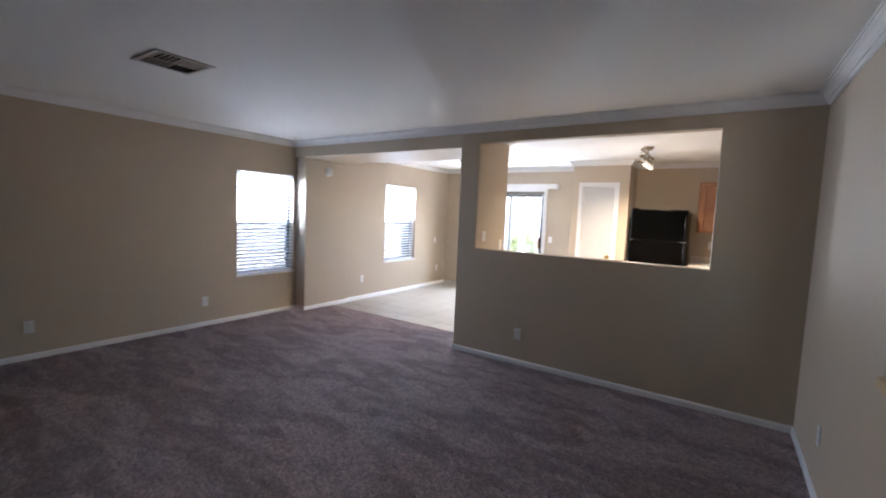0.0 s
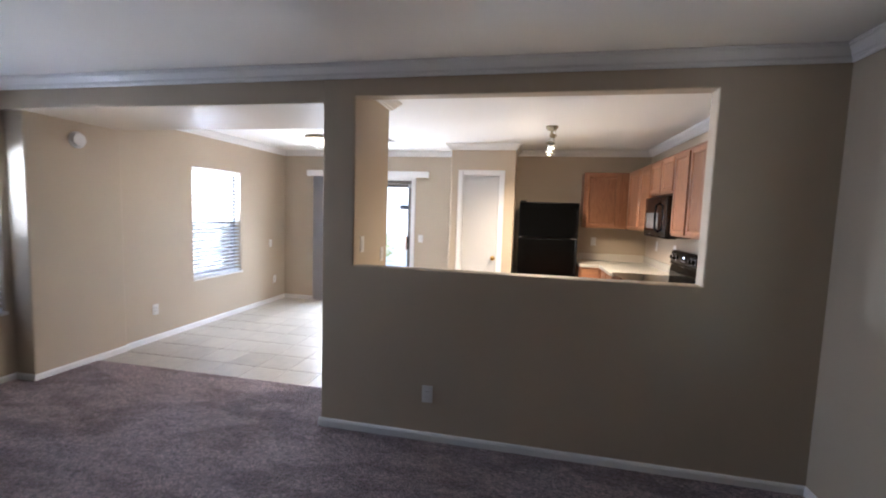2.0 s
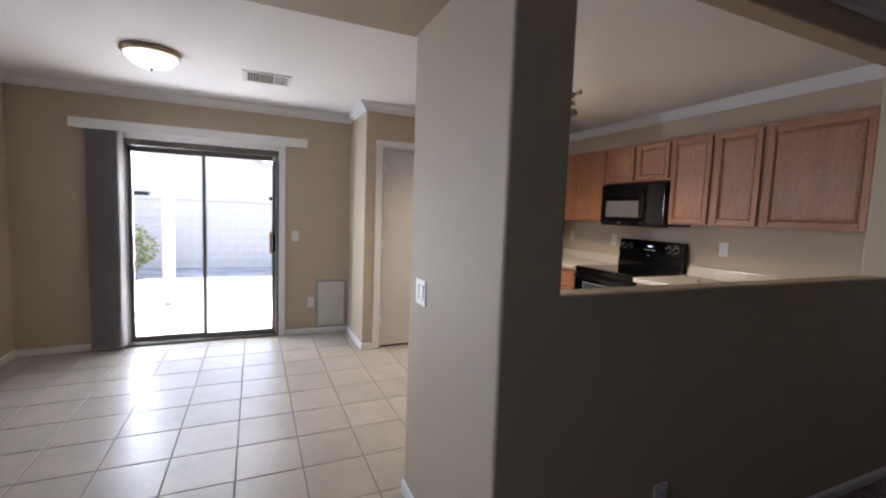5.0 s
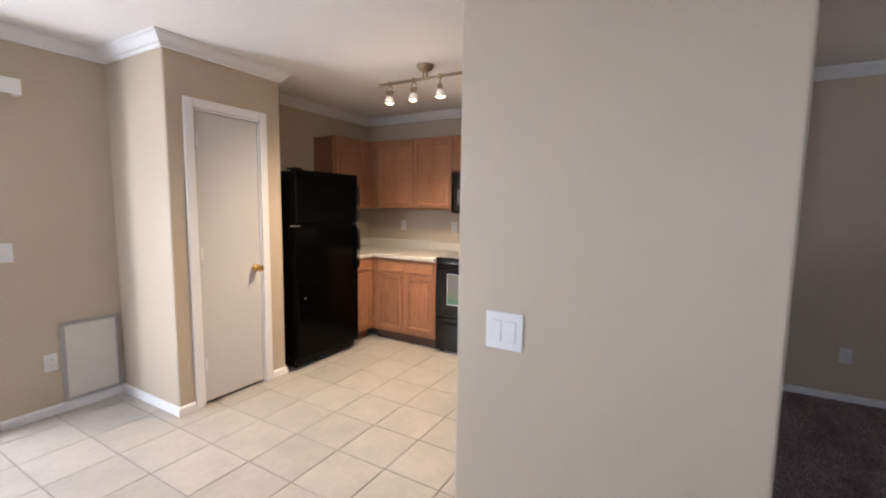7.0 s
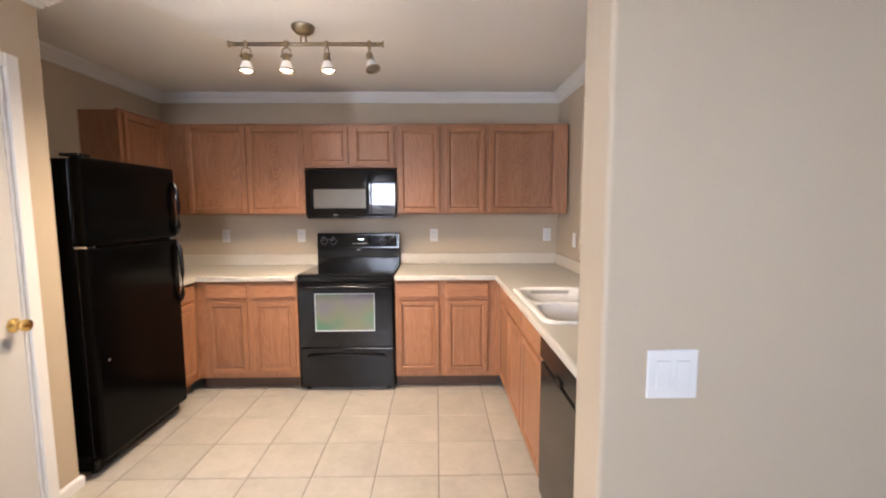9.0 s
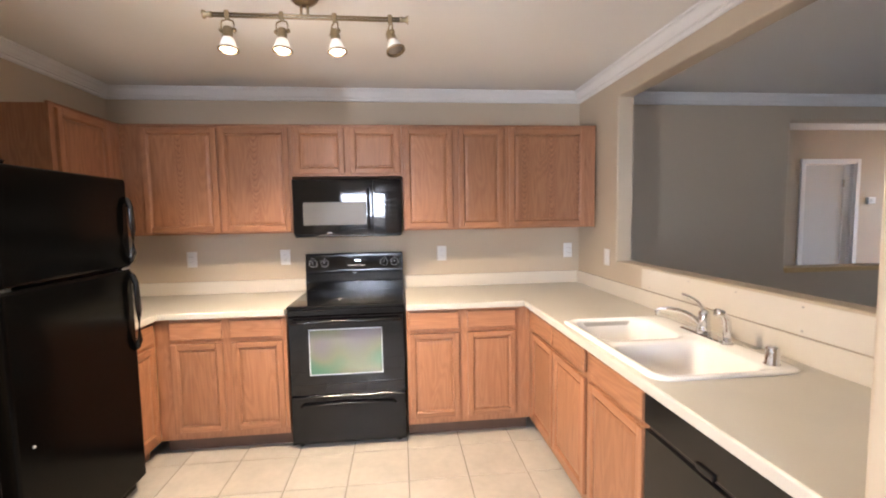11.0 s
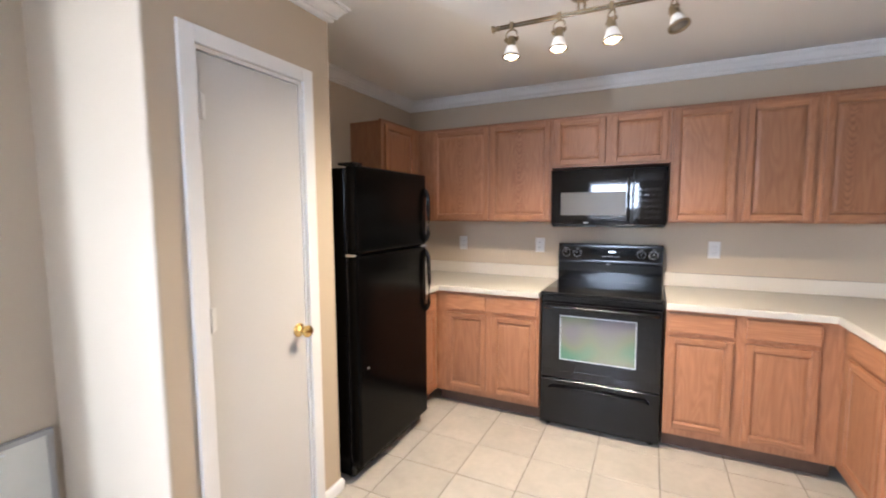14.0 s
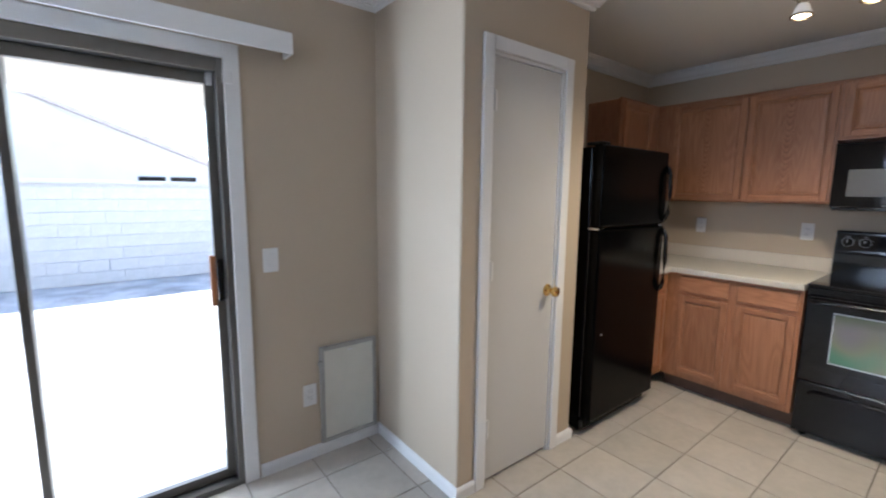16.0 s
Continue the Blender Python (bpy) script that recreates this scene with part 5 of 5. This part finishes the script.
# back guard with a sloped control face
bm = bmesh.new()
prof = [(gxb - 0.075, 0.926), (gxb - 0.075, 0.985), (gxb - 0.060, 1.060), (gxb - 0.072, 1.070), (gxb - 0.060, 1.196), (gxb - 0.045, 1.206), (gxb, 1.206), (gxb, 0.926)]
ends = [[bm.verts.new((x, y, z)) for x, z in prof] for y in (gy0, gy1)]
for i in range(len(prof)):
    j = (i + 1) % len(prof)
    bm.faces.new((ends[0][i], ends[0][j], ends[1][j], ends[1][i]))
bm.faces.new(ends[0])
bm.faces.new(list(reversed(ends[1])))
bg = part("backguard", bm, BLACK, rg)
cpx = gxb - 0.070
for z in (0.988, 1.062):
    part("trim_rib", box(gxb - 0.084, gy0 + 0.004, z, gxb - 0.058, gy1 - 0.004, z + 0.010, 0.004, 3), BLACKGLASS, bg, "glossy black rib")
part("control_face", box(cpx - 0.002, gy0 + 0.02, 1.085, cpx + 0.004, gy1 - 0.02, 1.185), BLACKGLASS, bg)
part("display", box(cpx - 0.004, 1.850, 1.105, cpx - 0.002, 2.005, 1.170), BUTTON, bg, "dark clock display")
CLOCK = glow("clock_segments", (0.75, 0.9, 1.0), 0.5)
for i in range(4):
    part("clock_digit", box(cpx - 0.005, 1.93 - i * 0.012, 1.145, cpx - 0.004, 1.937 - i * 0.012, 1.158), CLOCK, bg, "lit clock digit")
for i in range(6):
    part("button", box(cpx - 0.005, 1.862 + i * 0.022, 1.112, cpx - 0.004, 1.876 + i * 0.022, 1.119), SILVERINK, bg)
for y in (1.635, 1.715, 2.162, 2.245):
    k = part("knob", lathe((cpx - 0.002, y, 1.135), (-1, 0, 0), [(0.026, 0), (0.026, 0.004), (0.020, 0.008), (0.019, 0.022), (0.015, 0.026), (0.0, 0.027)], 22), BLACK, bg, "black control knob", True)
    part("dial_ring", lathe((cpx - 0.002, y, 1.135), (-1, 0, 0), [(0.0265, 0.0), (0.029, 0.001), (0.029, 0.003), (0.0265, 0.004)], 24), SILVERINK, k, "fine silver ring", True)
    part("pointer", box(cpx - 0.031, y - 0.0025, 1.135, cpx - 0.028, y + 0.0025, 1.153), SILVERINK, k)
    for a_, b_, c_, d_ in ((-0.034, -0.030, 1.150, 1.154), (0.030, 0.034, 1.150, 1.154), (-0.012, 0.012, 1.172, 1.175)):
        part("dial_mark", box(cpx - 0.003, y + a_, c_, cpx - 0.002, y + b_, d_), SILVERINK, bg)
part("badge", lathe((gxb - 0.066, 1.938, 1.072), (-1, 0, 0.1), [(0.020, 0.0), (0.019, 0.003), (0.0, 0.004)], 20), SILVERINK, bg, "small silver oval badge")
part("front_rail", box(gxf + 0.008, gy0, 0.862, gxf + 0.04, gy1, 0.904, 0.006, 3), BLACK, rg)
od = part("oven_door", box(gxf, gy0 + 0.004, 0.352, gxf + 0.034, gy1 - 0.004, 0.858, 0.006, 3), BLACKGLASS, rg)
part("window", box(gxf - 0.0015, 1.722, 0.488, gxf + 0.002, 2.170, 0.772, 0.001), OVENGLASS, od, "iridescent oven window")
part("window_trim", boxes([(gxf - 0.0022, 1.716, 0.772, gxf + 0.001, 2.176, 0.779), (gxf - 0.0022, 1.716, 0.481, gxf + 0.001, 2.176, 0.488), (gxf - 0.0022, 1.716, 0.488, gxf + 0.001, 1.722, 0.772), (gxf - 0.0022, 2.170, 0.488, gxf + 0.001, 2.176, 0.772)]), WINDOWRIM, od, "pale printed window border")
part("handle", tube([(gxf + 0.004, 1.600, 0.828), (gxf - 0.030, 1.612, 0.832), (gxf - 0.040, 1.66, 0.834), (gxf - 0.043, 1.94, 0.836), (gxf - 0.040, 2.22, 0.834), (gxf - 0.030, 2.265, 0.832), (gxf + 0.004, 2.278, 0.828)], 0.014, 12), BLACK, od, "black bar handle", True)
dr = part("storage_drawer", box(gxf, gy0 + 0.004, 0.030, gxf + 0.034, gy1 - 0.004, 0.344, 0.006, 3), BLACK, rg)
part("pull", tube([(gxf + 0.006, 1.640, 0.278), (gxf - 0.012, 1.66, 0.292), (gxf - 0.016, 1.94, 0.298), (gxf - 0.012, 2.22, 0.292), (gxf + 0.006, 2.24, 0.278)], 0.010, 10), BLACK, dr, "moulded drawer pull", True)
for y in (gy0 + 0.05, gy1 - 0.05):
    part("foot", cyl((gxf + 0.06, y, 0.0), (gxf + 0.06, y, 0.055), 0.018, seg=12), BLACK, rg)

# ---- microwave ----
mw = empty("microwave_oven", "black over-range microwave with a wide window", "microwave")
my0, my1, mx, mz0, mz1 = 1.572, 2.310, 2.535, 1.350, 1.742
part("body", box(mx + 0.03, my0, mz0 + 0.005, EAST - 0.001, my1, mz1, 0.003), BLACK, mw)
ysp = 1.772
md = part("door", box(mx, ysp + 0.002, mz0 + 0.012, mx + 0.032, my1, mz1, 0.005, 3), BLACKGLASS, mw)
part("window", box(mx - 0.0012, 1.815, 1.428, mx + 0.002, 2.242, 1.585, 0.001), MICROMESH, md, "grey mesh window")
part("handle", tube([(mx + 0.004, 1.800, 1.40), (mx - 0.030, 1.800, 1.425), (mx - 0.036, 1.800, 1.54), (mx - 0.030, 1.800, 1.655), (mx + 0.004, 1.800, 1.68)], 0.011, 12), BLACK, md, "black upright handle", True)
part("badge", box(mx - 0.001, 2.05, 1.372, mx + 0.001, 2.085, 1.378), SILVERINK, md, "small silver print")
cp = part("control_panel", box(mx, my0, mz0 + 0.012, mx + 0.032, ysp - 0.002, mz1, 0.005, 3), BLACKGLASS, mw)
part("display", box(mx - 0.0012, 1.600, 1.655, mx + 0.001, 1.745, 1.700), BUTTON, cp)
for i in range(6):
    for j in range(4):
        part("button", box(mx - 0.0014, 1.602 + j * 0.038, 1.405 + i * 0.036, mx + 0.001, 1.630 + j * 0.038, 1.424 + i * 0.036, 0.0006), BUTTON, cp)
part("vent_lip", box(mx + 0.004, my0 + 0.01, mz0 - 0.006, mx + 0.10, my1 - 0.01, mz0 + 0.010, 0.003), BLACK, mw)

# ---- outdoors ----
ground = structure("ground", cells([-300, 300], [-300, 300], lambda u, v: True, -0.5, -0.16, lambda u, v, w: (u, v, w)), GRAVEL, "pale desert gravel yard", "ground")
structure("pavement_patio", box(-4.2, NOOK_N + 0.16, -0.16, 3.6, 6.35, -0.06, 0.01), CONCRETE, "pale concrete patio slab", "patio")
house_out = structure("wall_outside", box(WEST - 0.175, SOUTH - 0.17, H + 0.16, HALL_E + 0.13, NOOK_N + 0.17, 5.4), STUCCO, "upper stucco storey of the house", "wall")
cover = empty("patio_cover", "stucco patio cover on a square post", "patio cover")
part("roof_deck", box(-4.2, NOOK_N + 0.17, 2.44, 3.6, 6.35, 2.60, 0.01), STUCCO, cover)
part("beam", box(-4.2, 5.98, 2.13, 3.6, 6.20, 2.44, 0.01), STUCCO, cover)
for x in (-1.87, 2.6):
    part("post", box(x - 0.065, 6.03, -0.06, x + 0.065, 6.16, 2.13, 0.008), STUCCO, cover)

fence = structure("wall_yard_block", box(-14, 10.75, -0.16, 14, 10.90, 1.50), PALEGROUT, "grey concrete block yard wall", "block wall")
me = None
bm = box(-0.197, -0.012, -0.097, 0.197, 0.0, 0.097, 0.006, 1)
first = part("block", bm, BLOCK, fence)
me = first.data
k = 0
for row in range(8):
    for c in range(30):
        x = -6.6 + c * 0.40 + (0.2 if row % 2 else 0.0)
        ob = first if k == 0 else new("block", me)
        ob.parent = fence
        ob.matrix_basis = pose(x, 10.75, -0.055 + row * 0.20)
        k += 1
structure("wall_yard_cap", box(-14, 10.70, 1.50, 14, 10.95, 1.56, 0.008), BLOCK, "cap course of the yard wall", "block wall")
side = structure("wall_side_yard", box(-5.6, -9, -0.16, -5.4, 10.75, 1.55), BLOCK, "grey block wall of the side yard", "block wall")

nb = empty("neighbour_house", "pale stucco gabled house beyond the yard wall", "house")
bm = bmesh.new()
gable = [(-14.0, -0.16), (2.3, -0.16), (2.3, 1.93), (-5.85, 5.23), (-14.0, 1.93)]
ends = [[bm.verts.new((x, y, z)) for x, z in gable] for y in (17.6, 27.0)]
for i in range(5):
    bm.faces.new((ends[0][i], ends[0][(i + 1) % 5], ends[1][(i + 1) % 5], ends[1][i]))
bm.faces.new(ends[0])
bm.faces.new(list(reversed(ends[1])))
part("wall", bm, STUCCO, nb)
for x0, z0, x1, z1 in ((2.9, 1.69, -5.9, 5.26), (-14.6, 1.69, -5.8, 5.26)):
    bm = bmesh.new()
    quad = [[bm.verts.new((x, y, z + dz)) for x, z in ((x0, z0), (x1, z1))] for y in (17.35, 27.2) for dz in (0.0, 0.14)]
    bm.faces.new((quad[0][0], quad[0][1], quad[1][1], quad[1][0]))
    bm.faces.new((quad[2][0], quad[2][1], quad[3][1], quad[3][0]))
    bm.faces.new((quad[1][0], quad[1][1], quad[3][1], quad[3][0]))
    bm.faces.new((quad[0][0], quad[0][1], quad[2][1], quad[2][0]))
    bm.faces.new((quad[0][0], quad[1][0], quad[3][0], quad[2][0]))
    bm.faces.new((quad[0][1], quad[1][1], quad[3][1], quad[2][1]))
    part("roof", bm, ROOFTILE, nb)
for x in (-4.6, 0.15, 0.98):
    w_ = part("window", box(x - 0.36, 17.57, 1.56, x + 0.36, 17.62, 1.80, 0.01), DARKFRAME, nb)
    part("pane", box(x - 0.32, 17.555, 1.59, x + 0.32, 17.569, 1.77), BLACKGLASS, w_)

side_house = empty("side_house", "pale stucco house beside the side yard", "house")
part("wall", box(-13, -14, -0.16, -8.2, 9.0, 2.8), STUCCO, side_house)
part("roof", boxes([(-13.5, -14.5, 2.8, -7.8, 9.5, 2.95)]), ROOFTILE, side_house)


def bush(name, cx, cy, r, h, count, label):
    b = empty(name, label, "bush")
    rnd = random.Random(7)
    bm = bmesh.new()
    for i in range(9):
        a = rnd.uniform(0, 6.28)
        tip = Vector((cx + math.cos(a) * r * rnd.uniform(0.2, 0.7), cy + math.sin(a) * r * rnd.uniform(0.2, 0.7), -0.16 + h * rnd.uniform(0.5, 0.9)))
        add_tube(bm, arc((cx, cy, -0.18), (cx, cy, h * 0.4), tip, 5), 0.02, 6, 0.006)
    part("stems", bm, BARK, b)
    verts, faces = [], []
    for i in range(count):
        u, v_ = rnd.uniform(0, 6.28), rnd.uniform(-0.9, 1)
        rr = r * (0.55 + 0.5 * rnd.random()) * (0.85 + 0.3 * math.sin(3 * u + 2 * v_))
        p = Vector((cx + rr * math.cos(u) * math.sqrt(1 - v_ * v_), cy + rr * math.sin(u) * math.sqrt(1 - v_ * v_), -0.16 + h * 0.5 + h * 0.5 * v_ * (0.7 + 0.4 * rnd.random())))
        q = Euler((rnd.uniform(0, 6), rnd.uniform(0, 6), rnd.uniform(0, 6))).to_matrix()
        s = rnd.uniform(0.03, 0.055)
        k0 = len(verts)
        verts += [p + q @ Vector(w) * s for w in ((-1, 0, 0), (0, -0.45, 0.1), (1, 0, 0), (0, 0.45, 0.1))]
        faces.append((k0, k0 + 1, k0 + 2, k0 + 3))
    me_ = bpy.data.meshes.new("leaves")
    me_.from_pydata([tuple(v_) for v_ in verts], [], faces)
    me_.materials.append(LEAF)
    ob_ = new("leaves", me_)
    ob_.parent = b
    tagged(ob_, "", "", "", "stuff")


bush("yard_bush", -3.25, 9.3, 0.62, 1.15, 2600, "pale green rounded shrub in the gravel yard")

# ---- floor tiles, one by one ----
PX, PY, X0, Y0, GAP = 0.332, 0.341, 0.165, 0.890, 0.0055


def tile_mesh(sx, sy):
    bm = box(-sx / 2, -sy / 2, -0.006, sx / 2, sy / 2, 0.0)
    bmesh.ops.bevel(bm, geom=[e for e in bm.edges if e.verts[0].co.z > -0.001 and e.verts[1].co.z > -0.001], offset=0.0022, segments=1, affect='EDGES')
    me_ = bpy.data.meshes.new("tile")
    bm.to_mesh(me_)
    bm.free()
    me_.materials.append(TILE)
    return me_


cache = {}
bounds = (NOOK_W + 0.001, EAST - 0.05, 0.600, NOOK_N - 0.001)
for i in range(int((bounds[0] - X0) // PX), int((bounds[1] - X0) // PX) + 1):
    for j in range(int((bounds[2] - Y0) // PY), int((bounds[3] - Y0) // PY) + 1):
        ax0, ax1 = max(X0 + i * PX, bounds[0]), min(X0 + (i + 1) * PX, bounds[1])
        ay0, ay1 = max(Y0 + j * PY, bounds[2]), min(Y0 + (j + 1) * PY, bounds[3])
        sx_, sy_ = round(ax1 - ax0 - GAP, 4), round(ay1 - ay0 - GAP, 4)
        if sx_ < 0.012 or sy_ < 0.012:
            continue
        if (sx_, sy_) not in cache:
            cache[sx_, sy_] = tile_mesh(sx_, sy_)
        ob = new("tile", cache[sx_, sy_])
        ob.parent = tile_floor
        ob.matrix_basis = pose((ax0 + ax1) / 2, (ay0 + ay1) / 2, 0.0)
